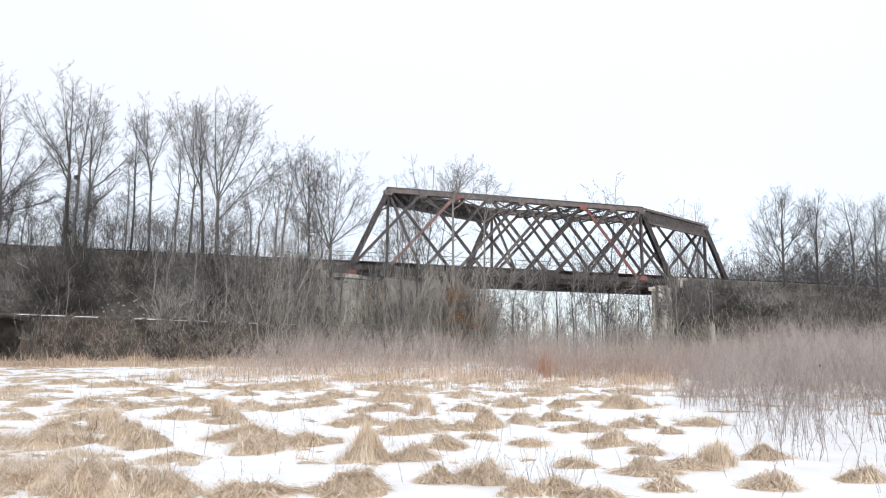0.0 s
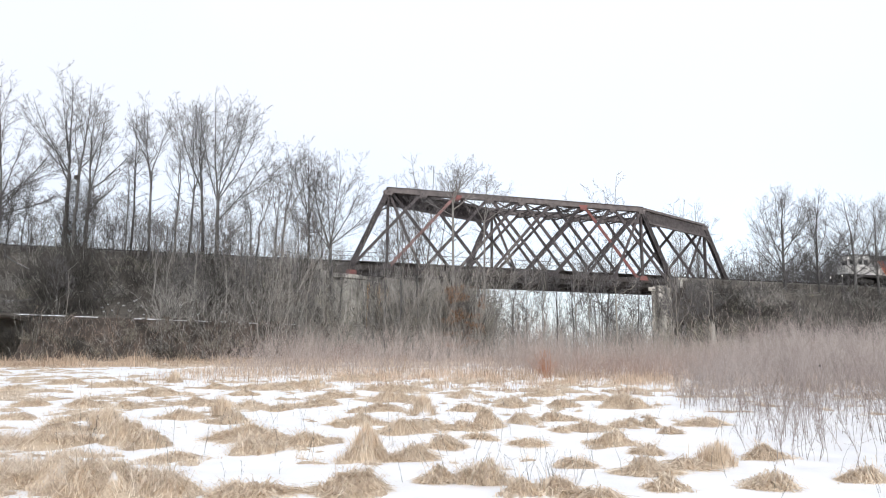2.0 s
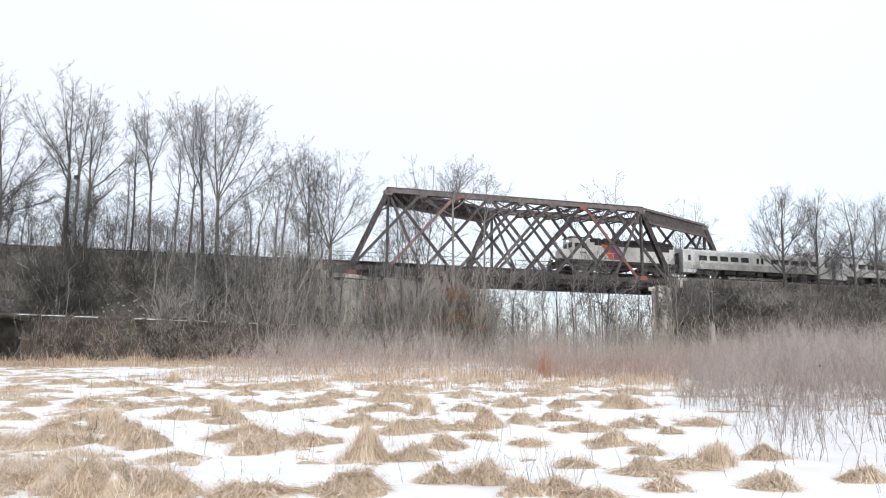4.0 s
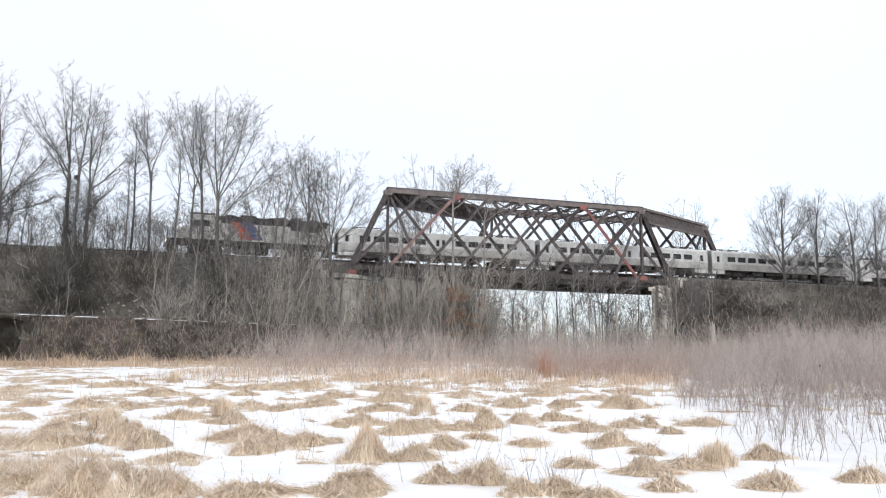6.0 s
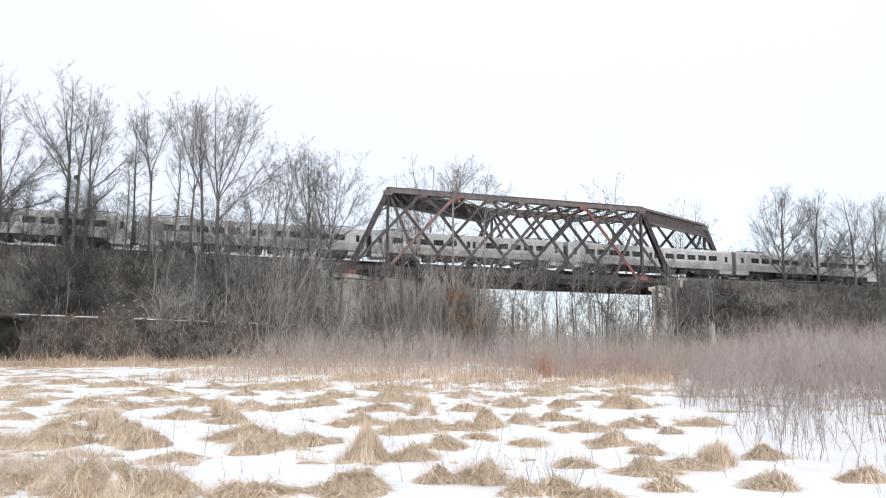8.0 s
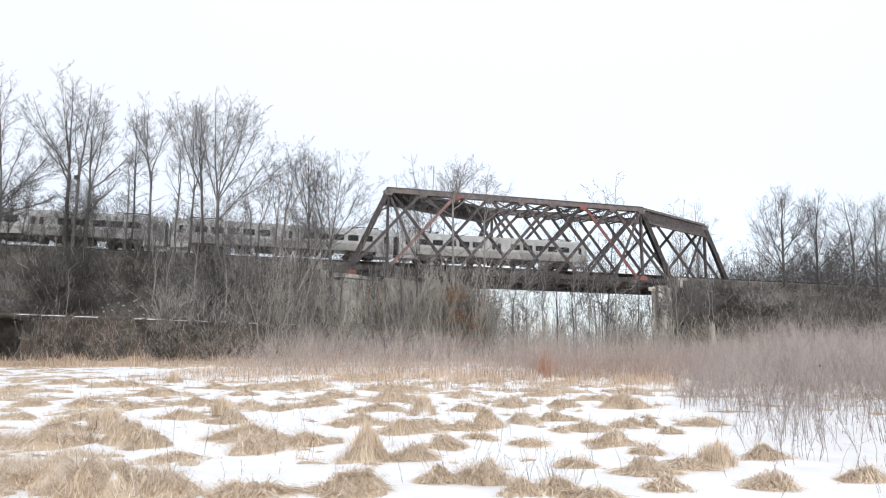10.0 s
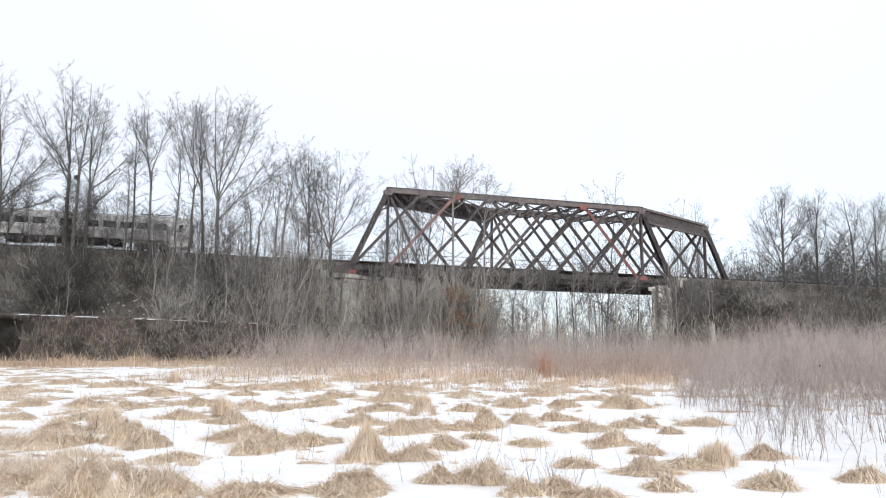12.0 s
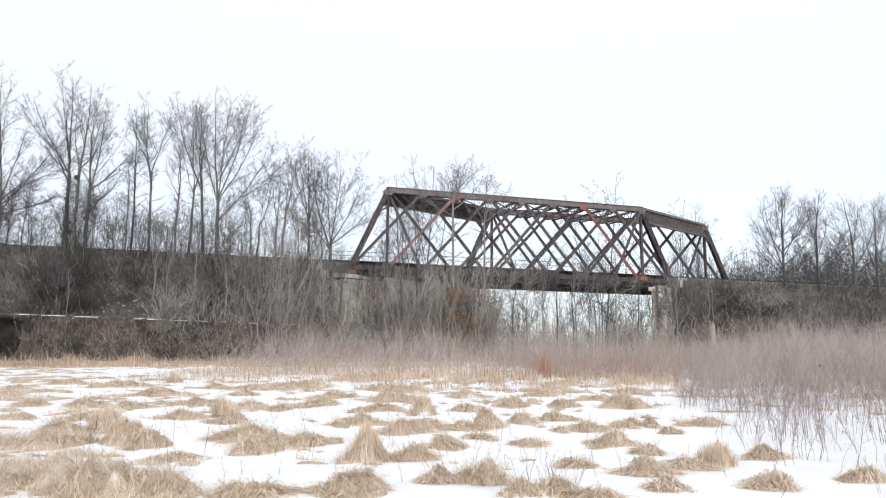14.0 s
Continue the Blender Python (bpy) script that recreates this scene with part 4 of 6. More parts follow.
def build_track():
    tr = empty("railway_track", on_track(0, TRACK_OFF, TRACK_UP), "single railway track on grey ballast and tarred timber ties", "railway track")
    for o in (-0.75, 0.75):
        bm = bmesh.new()
        bar(bm, (-420, o, -0.03), (420, o, -0.03), 0.07, 0.06)
        bar(bm, (-420, o, -0.10), (420, o, -0.10), 0.02, 0.10)
        bar(bm, (-420, o, -0.165), (420, o, -0.165), 0.14, 0.03)
        part("rail", bm, M_STEEL, tr)
    me = None
    for i in range(200):
        s = -80 + i * 0.75 if i < 94 else 46.5 + (i - 94) * 0.75
        if me is None:
            first = part("tie", boxed(-0.12, 0.12, -1.3, 1.3, -0.36, -0.19, 0.015), M_TIMBER, tr)
            first.location.x, me = s, first.data
        else:
            ob = new("tie", me)
            ob.parent = tr
            ob.location.x = s


build_track()


# ---- the train ----
def build_truck(parent, x, r=0.46, base=2.6, heavy=False):
    fr = bmesh.new()
    for o in (-1.02, 1.02):
        box(fr, x - base / 2 - 0.45, x + base / 2 + 0.45, o - 0.08, o + 0.08, 0.42, 0.78, 0.03)
        for wx in (x - base / 2, x + base / 2):
            box(fr, wx - 0.2, wx + 0.2, o - 0.13, o + 0.13, 0.28, 0.66, 0.03)
        box(fr, x - 0.5, x + 0.5, o - 0.16, o + 0.16, 0.3, 0.95, 0.05)
    box(fr, x - 0.25, x + 0.25, -1.0, 1.0, 0.5, 0.9)
    tk = part("truck", fr, M_BLACK, parent, "sooty black wheel truck")
    for wx in (x - base / 2, x + base / 2):
        for o in (-0.75, 0.75):
            bm = cyl(bmesh.new(), (wx, o, r), (0, 1, 0), r, 0.13, 20)
            cyl(bm, (wx, o - 0.08 if o < 0 else o + 0.08, r), (0, 1, 0), r * 0.4, 0.1, 12)
            part("wheel", bm, M_BLACK, tk)
    return tk


def rounded_body(bm, x0, x1, half, z0, z1, roof=0.45):
    """A carriage shell: upright sides, a little tumblehome, and an arched roof."""
    out = [(-half, z0), (-half - 0.03, z0 + 0.9), (-half, z1 - roof)]
    for k in range(1, 8):
        a = math.pi * k / 8
        out.append((-math.cos(a) * (half - 0.0), z1 - roof + math.sin(a) ** 0.7 * roof))
    out += [(half, z1 - roof), (half + 0.03, z0 + 0.9), (half, z0)]
    a = [bm.verts.new((x0, y, z)) for y, z in out]
    b = [bm.verts.new((x1, y, z)) for y, z in out]
    bm.faces.new(a)
    bm.faces.new(b[::-1])
    for i in range(len(out)):
        bm.faces.new((a[i], b[i], b[(i + 1) % len(out)], a[(i + 1) % len(out)]))
    bmesh.ops.recalc_face_normals(bm, faces=bm.faces[:])
    return bm


def build_coach():
    """A stainless multiple-unit coach; its front coupler at x = 0, and it reaches to x = 25.91."""
    c = empty("passenger_coach", Matrix.Identity(4), "silver stainless steel passenger coach with dark windows", "railway coach", "coaches of the train")
    x0, x1 = 0.35, 25.56
    part("body", rounded_body(bmesh.new(), x0, x1, 1.50, 1.12, 3.92), M_SILVER, c)
    bm = bmesh.new()
    arch = [(-math.cos(math.pi * k / 10) * 1.515, 3.47 + math.sin(math.pi * k / 10) ** 0.7 * 0.48) for k in range(11)]
    prism(bm, arch, x0 + 0.03, x1 - 0.03)
    bm.transform(Matrix(((0, 1, 0, 0), (1, 0, 0, 0), (0, 0, 1, 0), (0, 0, 0, 1))))
    bmesh.ops.recalc_face_normals(bm, faces=bm.faces[:])
    part("roof", bm, M_ROOF, c, "dull grey arched roof")
    for side in (-1, 1):
        y = side * 1.53
        part("lower_panel", boxed(x0 + 0.08, x1 - 0.08, y - 0.02, y + 0.018, 1.13, 1.98), M_SILVER_DULL, c, "grimy fluted lower panel")
        for z in (1.16, 1.28, 1.40, 1.52, 1.64, 1.76, 1.88):
            part("flute", boxed(x0 + 0.1, x1 - 0.1, y - 0.035, y + 0.035, z, z + 0.06), M_SILVER_DULL, c)
        part("belt_rail", boxed(x0 + 0.1, x1 - 0.1, y - 0.02, y + 0.02, 2.02, 2.12), M_SILVER, c)
        for k in range(10):
            wx = 12.95 + (-1 if k < 5 else 1) * (2.55 + 1.72 * (k % 5))
            w = part("window", boxed(wx - 0.67, wx + 0.67, y - 0.025, y + 0.025, 2.28, 3.02, 0.04), M_GLASS_DARK, c, "dark tinted window")
            part("window_frame", boxed(wx - 0.73, wx + 0.73, y - 0.012, y + 0.012, 2.22, 3.08), M_ROOF, w)
        for dx, wide in ((1.35, 0.75), (12.95, 1.5), (24.55, 0.75)):
            d = part("door", boxed(dx - wide / 2, dx + wide / 2, y - 0.012, y + 0.014, 1.14, 3.24), M_ROOF, c, "sliding door with a narrow window")
            n = 2 if wide > 1 else 1
            for k in range(n):
                ox = dx + (k - (n - 1) / 2) * 0.75
                part("door_window", boxed(ox - 0.2, ox + 0.2, y - 0.02, y + 0.022, 2.2, 3.0), M_GLASS_DARK, d)
    for x in (x0 - 0.12, x1 + 0.12):
        bm = boxed(x - 0.12, x + 0.12, -0.62, 0.62, 1.1, 3.3, 0.05)
        part("diaphragm", bm, M_BLACK, c, "black rubber gangway")
    for a in (x0, x1 - 2.1):
        part("end_skirt", boxed(a, a + 2.1, -1.45, 1.45, 0.55, 1.115, 0.03), M_SILVER, c)
    for a, b, z in ((7.2, 9.0, 0.5), (9.4, 12.2, 0.62), (12.6, 13.6, 0.45), (14.2, 16.8, 0.6), (17.2, 18.4, 0.5)):
        part("equipment_box", boxed(a, b, -1.3, 1.3, z, 1.1, 0.05), M_BLACK, c)
    for x in (4.4, 21.5):
        build_truck(c, x)
    for x in (0.18, 25.73):
        part("coupler", boxed(x - 0.24, x + 0.24, -0.15, 0.15, 0.7, 1.0, 0.03), M_BLACK, c)
    for a in (2.0, 20.2):
        bm = bmesh.new()
        for y in (-0.55, 0.55):
            bar(bm, (a, y, 4.14), (a + 3.7, y, 4.14), 0.09, 0.09)
            for x in (a + 0.4, a + 1.85, a + 3.3):
                bar(bm, (x, y, 3.85), (x, y, 4.14), 0.07, 0.07, (1, 0, 0))
        for x in (a, a + 1.2, a + 2.5, a + 3.7):
            bar(bm, (x, -0.55, 4.14), (x, 0.55, 4.14), 0.07, 0.07)
        part("roof_frame", bm, M_BLACK, c, "dark folded collector frame on insulators")
    return c


def stripe(bm, x_top, x_bot, w, w_low, z0, z1, y):
    """A slanting painted band as a thin plate on the hood's side."""
    vs = [(x_bot, z0), (x_bot + w_low, z0), (x_top + w, z1), (x_top, z1)]
    return prism(bm, vs, y - 0.008, y + 0.008)


def build_loco():
    """A hood-type diesel; its front coupler at x = -18.94, its rear one at x = 0."""
    c = empty("diesel_locomotive", Matrix.Identity(4), "pale grey diesel locomotive with orange, magenta and blue slanting stripes", "locomotive")
    F = -18.94
    part("frame", boxed(F + 0.6, -0.5, -1.5, 1.5, 1.18, 1.55, 0.04), M_BLACK, c, "black underframe and walkway")
    bm = boxed(F + 1.25, F + 2.75, -0.95, 0.95, 1.55, 2.95, 0.18)
    part("nose", bm, M_WHITE, c)
    cab = part("cab", rounded_body(bmesh.new(), F + 2.7, F + 5.2, 1.48, 1.55, 4.55, 0.42), M_WHITE, c)
    for y in (-1.505, 1.505):
        for a, b in ((F + 2.95, F + 3.75), (F + 3.95, F + 4.75)):
            part("cab_window", boxed(a, b, y - 0.03, y + 0.03, 3.02, 3.72, 0.03), M_GLASS_DARK, cab)
    for y in (-1.515, 1.515):
        for k in range(4):
            a = F + 3.75 + k * 0.24
            part("number_bar", boxed(a, a + 0.14, y - 0.01, y + 0.01, 2.35, 2.6), M_BLACK, cab, "short dark painted bar")
    for y in (-0.75, 0.75):
        part("windscreen", boxed(F + 2.66, F + 2.72, y - 0.5, y + 0.5, 3.15, 3.85, 0.02), M_GLASS_DARK, cab)
    part("hood", boxed(F + 5.2, -0.75, -1.2, 1.2, 1.55, 3.95, 0.06), M_WHITE, c)
    part("hood_roof", boxed(F + 5.21, -0.78, -1.13, 1.13, 3.95, 4.42, 0.14), M_BLACK, c, "soot-blackened hood top")
    for y in (-1.21, 1.21):
        part("grille", boxed(F + 6.0, -1.0, y - 0.02, y + 0.02, 3.58, 3.93), M_BLACK, c, "black air-intake grille")
        part("radiator_grille", boxed(-5.2, -1.6, y - 0.025, y + 0.025, 3.15, 3.58), M_BLACK, c)
        for k in range(9):
            dx = F + 6.4 + k * 1.25
            part("hood_door", boxed(dx, dx + 1.12, y - 0.012, y + 0.012, 1.75, 3.4, 0.01), M_WHITE, c)
        for nm, mat, x_t, w, w_low in (("orange_stripe", M_ORANGE, 6.95, 0.8, 0.8), ("magenta_stripe", M_MAGENTA, 7.75, 0.25, 0.75), ("blue_stripe", M_BLUE, 8.0, 1.5, 0.95)):
            part(nm, stripe(bmesh.new(), F + x_t, F + (8.2 if mat is M_ORANGE else 9.0 if mat is M_MAGENTA else 9.75), w, w_low, 1.78, 3.75, y * 1.021), mat, c)
    for y in (-1.225, 1.225):
        for k, w in enumerate((0.28, 0.2, 0.28, 0.24, 0.3, 0.2, 0.28, 0.22)):
            a = F + 11.6 + k * 0.42
            part("lettering_bar", boxed(a, a + w, y - 0.006, y + 0.006, 2.72, 3.0), M_ROOF, c, "plain grey painted bar")
    for k, x in enumerate((F + 7.0, F + 9.2, -6.6, -4.6, -2.6)):
        part("roof_fan", cyl(bmesh.new(), (x, -0.3 if k % 2 else 0.1, 4.5), (0, 0, 1), 0.66, 0.36, 20), M_BLACK, c)
    part("exhaust_stack", boxed(F + 8.0, F + 8.5, -0.3, 0.3, 4.4, 4.8, 0.03), M_BLACK, c)
    part("roof_hatch", boxed(F + 11.2, F + 13.4, -0.9, 0.9, 4.4, 4.56, 0.04), M_BLACK, c)
    part("cab_roof", boxed(F + 2.5, F + 5.25, -1.3, 1.3, 4.48, 4.62, 0.05), M_BALLAST, c, "dull grey cab roof")
    part("horn", boxed(F + 4.2, F + 4.7, -0.2, 0.2, 4.5, 4.68, 0.04), M_BLACK, c)
    part("fuel_tank", boxed(-11.6, -7.6, -1.35, 1.35, 0.35, 1.17, 0.12), M_BLACK, c)
    part("air_tank", cyl(bmesh.new(), (-9.6, -1.42, 1.0), (1, 0, 0), 0.2, 3.2, 12), M_BLACK, c)
    for x in (F + 4.3, -4.0):
        build_truck(c, x, 0.51, 2.75)
    part("pilot", boxed(F + 0.25, F + 0.62, -1.45, 1.45, 0.25, 1.5, 0.06), M_BLACK, c, "black pilot plate with snow plough")
    part("step_well", boxed(F + 0.62, F + 1.3, -1.5, 1.5, 0.45, 1.18, 0.04), M_BLACK, c)
    part("step_well", boxed(-1.2, -0.5, -1.5, 1.5, 0.45, 1.18, 0.04), M_BLACK, c)
    for y in (-1.05, 1.05):
        part("ditch_light", cyl(bmesh.new(), (F + 0.22, y, 1.25), (1, 0, 0), 0.1, 0.1, 12), M_LAMP, c, "lit ditch light")
    for y in (-0.12, 0.12):
        part("headlight", cyl(bmesh.new(), (F + 2.62, y, 4.12), (1, 0, 0), 0.055, 0.12, 12), M_LAMP, c, "lit headlight")
    for y in (-1.46, 1.46):
        part("handrail", bar(bmesh.new(), (F + 5.3, y, 2.55), (-0.7, y, 2.55), 0.04, 0.04), M_WHITE, c)
        for k in range(9):
            x = F + 5.6 + k * 1.5
            part("stanchion", bar(bmesh.new(), (x, y, 1.55), (x, y, 2.55), 0.04, 0.04, (1, 0, 0)), M_WHITE, c)
    for x in (F + 0.1, -0.22):
        part("coupler", boxed(x - 0.25, x + 0.3, -0.16, 0.16, 0.68, 1.02, 0.03), M_BLACK, c)
    return c


LOCO = build_loco()
COACHES = [build_coach()]
for k in range(4):
    COACHES.append(copy_thing(COACHES[0], Matrix.Identity(4)))


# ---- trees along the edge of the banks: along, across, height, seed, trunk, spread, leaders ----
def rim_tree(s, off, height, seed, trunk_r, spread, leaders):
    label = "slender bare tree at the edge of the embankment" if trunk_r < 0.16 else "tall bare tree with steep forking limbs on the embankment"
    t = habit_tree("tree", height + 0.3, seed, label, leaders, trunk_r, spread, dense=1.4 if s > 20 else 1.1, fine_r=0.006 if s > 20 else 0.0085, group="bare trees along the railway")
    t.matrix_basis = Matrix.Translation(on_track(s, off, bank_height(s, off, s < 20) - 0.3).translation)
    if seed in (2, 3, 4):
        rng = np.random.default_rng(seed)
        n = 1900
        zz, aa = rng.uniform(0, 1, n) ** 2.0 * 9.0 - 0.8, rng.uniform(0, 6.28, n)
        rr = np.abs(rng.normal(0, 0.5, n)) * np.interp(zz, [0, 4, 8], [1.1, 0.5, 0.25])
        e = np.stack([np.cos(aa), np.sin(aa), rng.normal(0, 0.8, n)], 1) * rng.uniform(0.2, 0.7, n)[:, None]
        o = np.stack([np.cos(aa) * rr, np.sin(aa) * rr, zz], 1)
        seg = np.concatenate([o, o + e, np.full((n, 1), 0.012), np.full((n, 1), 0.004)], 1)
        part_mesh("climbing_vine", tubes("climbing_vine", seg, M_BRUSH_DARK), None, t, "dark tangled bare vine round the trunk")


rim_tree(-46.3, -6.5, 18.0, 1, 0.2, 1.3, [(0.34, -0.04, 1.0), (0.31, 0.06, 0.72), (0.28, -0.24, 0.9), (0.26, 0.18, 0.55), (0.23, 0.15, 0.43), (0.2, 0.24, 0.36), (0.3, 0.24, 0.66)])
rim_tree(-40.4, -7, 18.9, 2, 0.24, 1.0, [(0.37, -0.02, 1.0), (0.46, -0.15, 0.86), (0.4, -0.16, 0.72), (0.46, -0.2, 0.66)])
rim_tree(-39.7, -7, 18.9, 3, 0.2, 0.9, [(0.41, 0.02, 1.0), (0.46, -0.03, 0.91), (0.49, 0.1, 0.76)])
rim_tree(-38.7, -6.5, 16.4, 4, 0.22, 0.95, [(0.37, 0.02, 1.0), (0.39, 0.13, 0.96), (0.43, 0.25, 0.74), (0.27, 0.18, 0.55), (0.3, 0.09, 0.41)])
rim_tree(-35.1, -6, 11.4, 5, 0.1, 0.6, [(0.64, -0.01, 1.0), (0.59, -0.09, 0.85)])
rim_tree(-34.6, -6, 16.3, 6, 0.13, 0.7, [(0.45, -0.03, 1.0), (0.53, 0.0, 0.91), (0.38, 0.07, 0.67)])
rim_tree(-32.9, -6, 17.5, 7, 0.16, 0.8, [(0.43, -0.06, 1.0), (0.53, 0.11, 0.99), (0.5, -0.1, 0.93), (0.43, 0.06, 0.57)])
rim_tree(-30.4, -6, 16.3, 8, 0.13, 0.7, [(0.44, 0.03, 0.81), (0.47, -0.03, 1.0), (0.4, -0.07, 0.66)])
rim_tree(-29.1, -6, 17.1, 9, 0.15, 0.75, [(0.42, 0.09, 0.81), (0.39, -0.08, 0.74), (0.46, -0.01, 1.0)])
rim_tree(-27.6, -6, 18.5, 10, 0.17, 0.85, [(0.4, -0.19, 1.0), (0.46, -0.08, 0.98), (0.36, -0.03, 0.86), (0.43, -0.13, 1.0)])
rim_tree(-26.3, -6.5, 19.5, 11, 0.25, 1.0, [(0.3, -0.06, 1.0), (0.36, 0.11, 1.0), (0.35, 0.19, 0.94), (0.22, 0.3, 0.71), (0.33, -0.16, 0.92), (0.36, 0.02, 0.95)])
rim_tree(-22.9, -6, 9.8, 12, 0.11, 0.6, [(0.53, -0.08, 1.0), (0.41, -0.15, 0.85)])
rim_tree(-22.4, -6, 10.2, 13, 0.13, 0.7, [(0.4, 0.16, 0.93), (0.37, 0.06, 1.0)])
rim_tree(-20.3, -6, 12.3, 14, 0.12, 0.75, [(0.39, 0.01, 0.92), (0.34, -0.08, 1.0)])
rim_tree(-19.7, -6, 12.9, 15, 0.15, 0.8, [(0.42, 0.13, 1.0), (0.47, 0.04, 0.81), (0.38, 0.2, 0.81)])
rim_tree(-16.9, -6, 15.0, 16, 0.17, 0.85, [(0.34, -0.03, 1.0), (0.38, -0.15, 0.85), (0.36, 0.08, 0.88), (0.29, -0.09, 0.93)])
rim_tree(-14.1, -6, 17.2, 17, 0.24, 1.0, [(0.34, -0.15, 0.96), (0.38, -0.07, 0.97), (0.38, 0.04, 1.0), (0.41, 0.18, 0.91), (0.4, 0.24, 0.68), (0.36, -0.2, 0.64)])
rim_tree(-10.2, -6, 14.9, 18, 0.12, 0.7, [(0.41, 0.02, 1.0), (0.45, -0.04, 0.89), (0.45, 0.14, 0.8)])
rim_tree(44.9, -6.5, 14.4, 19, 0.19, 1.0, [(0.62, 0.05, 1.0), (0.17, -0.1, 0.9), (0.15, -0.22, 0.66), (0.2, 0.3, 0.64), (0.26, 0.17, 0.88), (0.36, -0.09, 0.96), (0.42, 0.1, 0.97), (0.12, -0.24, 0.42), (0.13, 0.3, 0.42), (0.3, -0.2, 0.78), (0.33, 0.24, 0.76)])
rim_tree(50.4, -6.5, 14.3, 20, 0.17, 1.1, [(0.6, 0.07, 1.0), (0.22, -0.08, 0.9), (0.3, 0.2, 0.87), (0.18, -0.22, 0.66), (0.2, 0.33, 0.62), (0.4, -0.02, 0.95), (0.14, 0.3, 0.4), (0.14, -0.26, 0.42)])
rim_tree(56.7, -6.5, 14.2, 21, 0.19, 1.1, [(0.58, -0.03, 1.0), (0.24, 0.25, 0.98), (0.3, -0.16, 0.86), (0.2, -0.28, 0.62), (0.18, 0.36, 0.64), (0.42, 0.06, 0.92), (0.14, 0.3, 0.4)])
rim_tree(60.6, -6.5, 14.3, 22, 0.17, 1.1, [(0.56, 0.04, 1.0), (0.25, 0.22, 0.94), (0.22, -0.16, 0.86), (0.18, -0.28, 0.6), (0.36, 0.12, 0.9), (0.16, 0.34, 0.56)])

# slender trees rooted low on the bank
for i in range(8):
    rng = random.Random(1200 + i)
    s, off = -32 + 2.2 * i + rng.uniform(-0.6, 0.6), rng.uniform(-17, -11)
    t = make_tree("tree", rng.uniform(8.5, 13.0), 150 + i, "slender grey tree rooted low on the bank", bark=M_BARK_MID, spread=0.6, fork=0.45, leaders=3,
                  trunk_r=rng.uniform(0.06, 0.1), lean=rng.uniform(-0.08, 0.08))
    t.matrix_basis = Matrix.Translation(on_track(s, off, bank_height(s, off, True) - 0.2).translation)
    tagged(t, group="bare trees along the railway")

# thin young growth along the edge of the bank, among the taller trees
YOUNG = []
for i in range(44):
    rng = random.Random(1500 + i)
    s = -49 + 36 * ((i + rng.random()) / 32) ** 1.25 if i < 32 else 43 + 22 * (i - 32 + rng.random()) / 12
    off = rng.uniform(-7.5, -5.5)
    m = Matrix.Translation(on_track(s, off, bank_height(s, off, s < 20) - 0.2).translation) @ Matrix.Rotation(i * 2.3, 4, "Z") @ Matrix.Scale(rng.uniform(0.65, 1.35), 4)
    if i < 8:
        t = make_tree("tree", 6.5, 250 + i, "thin bare young tree at the edge of the embankment", spread=1.1, fork=0.35, leaders=3, trunk_r=rng.uniform(0.05, 0.08), lean=rng.uniform(-0.1, 0.1), wide=0.22)
        YOUNG.append(t)
        t.matrix_basis = m
    else:
        t = copy_thing(YOUNG[i % 8], m)
    tagged(t, group="bare trees along the railway")

# trees beyond the railway
FAR_TREES = [(1.2, 14, 17.2), (-2.5, 12, 15.1), (33.5, 20, 20.0), (50.3, 24, 18.1), (54.1, 24, 17.7), (56.1, 14, 9.4), (54.9, 10, 7.6), (58.0, 12, 9.0), (53.2, 16, 7.8), (60.0, 13, 8.2)]
KINDS = [make_tree("tree", 15, 40 + k, "bare grey tree in the wood beyond the railway", fork=0.3, leaders=3, wide=0.2, dense=1.0, fine_r=0.0075, shoots=3, sides=4) for k in range(5)]


FAR_SHAPES = [make_tree("tree", 15, 46 + k, "", fork=0.35, leaders=3, wide=0.2, dense=0.36, fine_r=0.02, shoots=2, raw=True) for k in range(3)]
FAR_WOOD = []


def far_tree(i, s, off, top, joined=False):
    """A tree of the wood beyond, its top that high above the rails; the farthest are joined into one wood."""
    p = on_track(s, off, 0).translation
    base = 12.68 + float(bank_height(s, min(off, 22.9), s < 20 + off)) if off < 22 and (s < -5 or s > 48) else 1.0
    base = max(base, 1.0)
    sc = (p.z + top - base) / 15.0
    if joined:
        a, c, d = FAR_SHAPES[i % 3].copy(), math.cos(i * 1.7), math.sin(i * 1.7)
        turn = np.array([[c, d, 0], [-d, c, 0], [0, 0, 1]]) * sc
        a[:, :3], a[:, 3:6], a[:, 6:] = a[:, :3] @ turn + [p.x, p.y, base - 0.2], a[:, 3:6] @ turn + [p.x, p.y, base - 0.2], a[:, 6:] * max(sc, 0.7)
        FAR_WOOD.append(a)
        return
    m = Matrix.Translation((p.x, p.y, base - 0.2)) @ Matrix.Rotation(i * 1.7, 4, "Z")
    tagged(copy_thing(KINDS[i % 5], m @ Matrix.Diagonal((sc * 1.1, sc * 1.1, sc, 1))), group="bare trees beyond the railway")


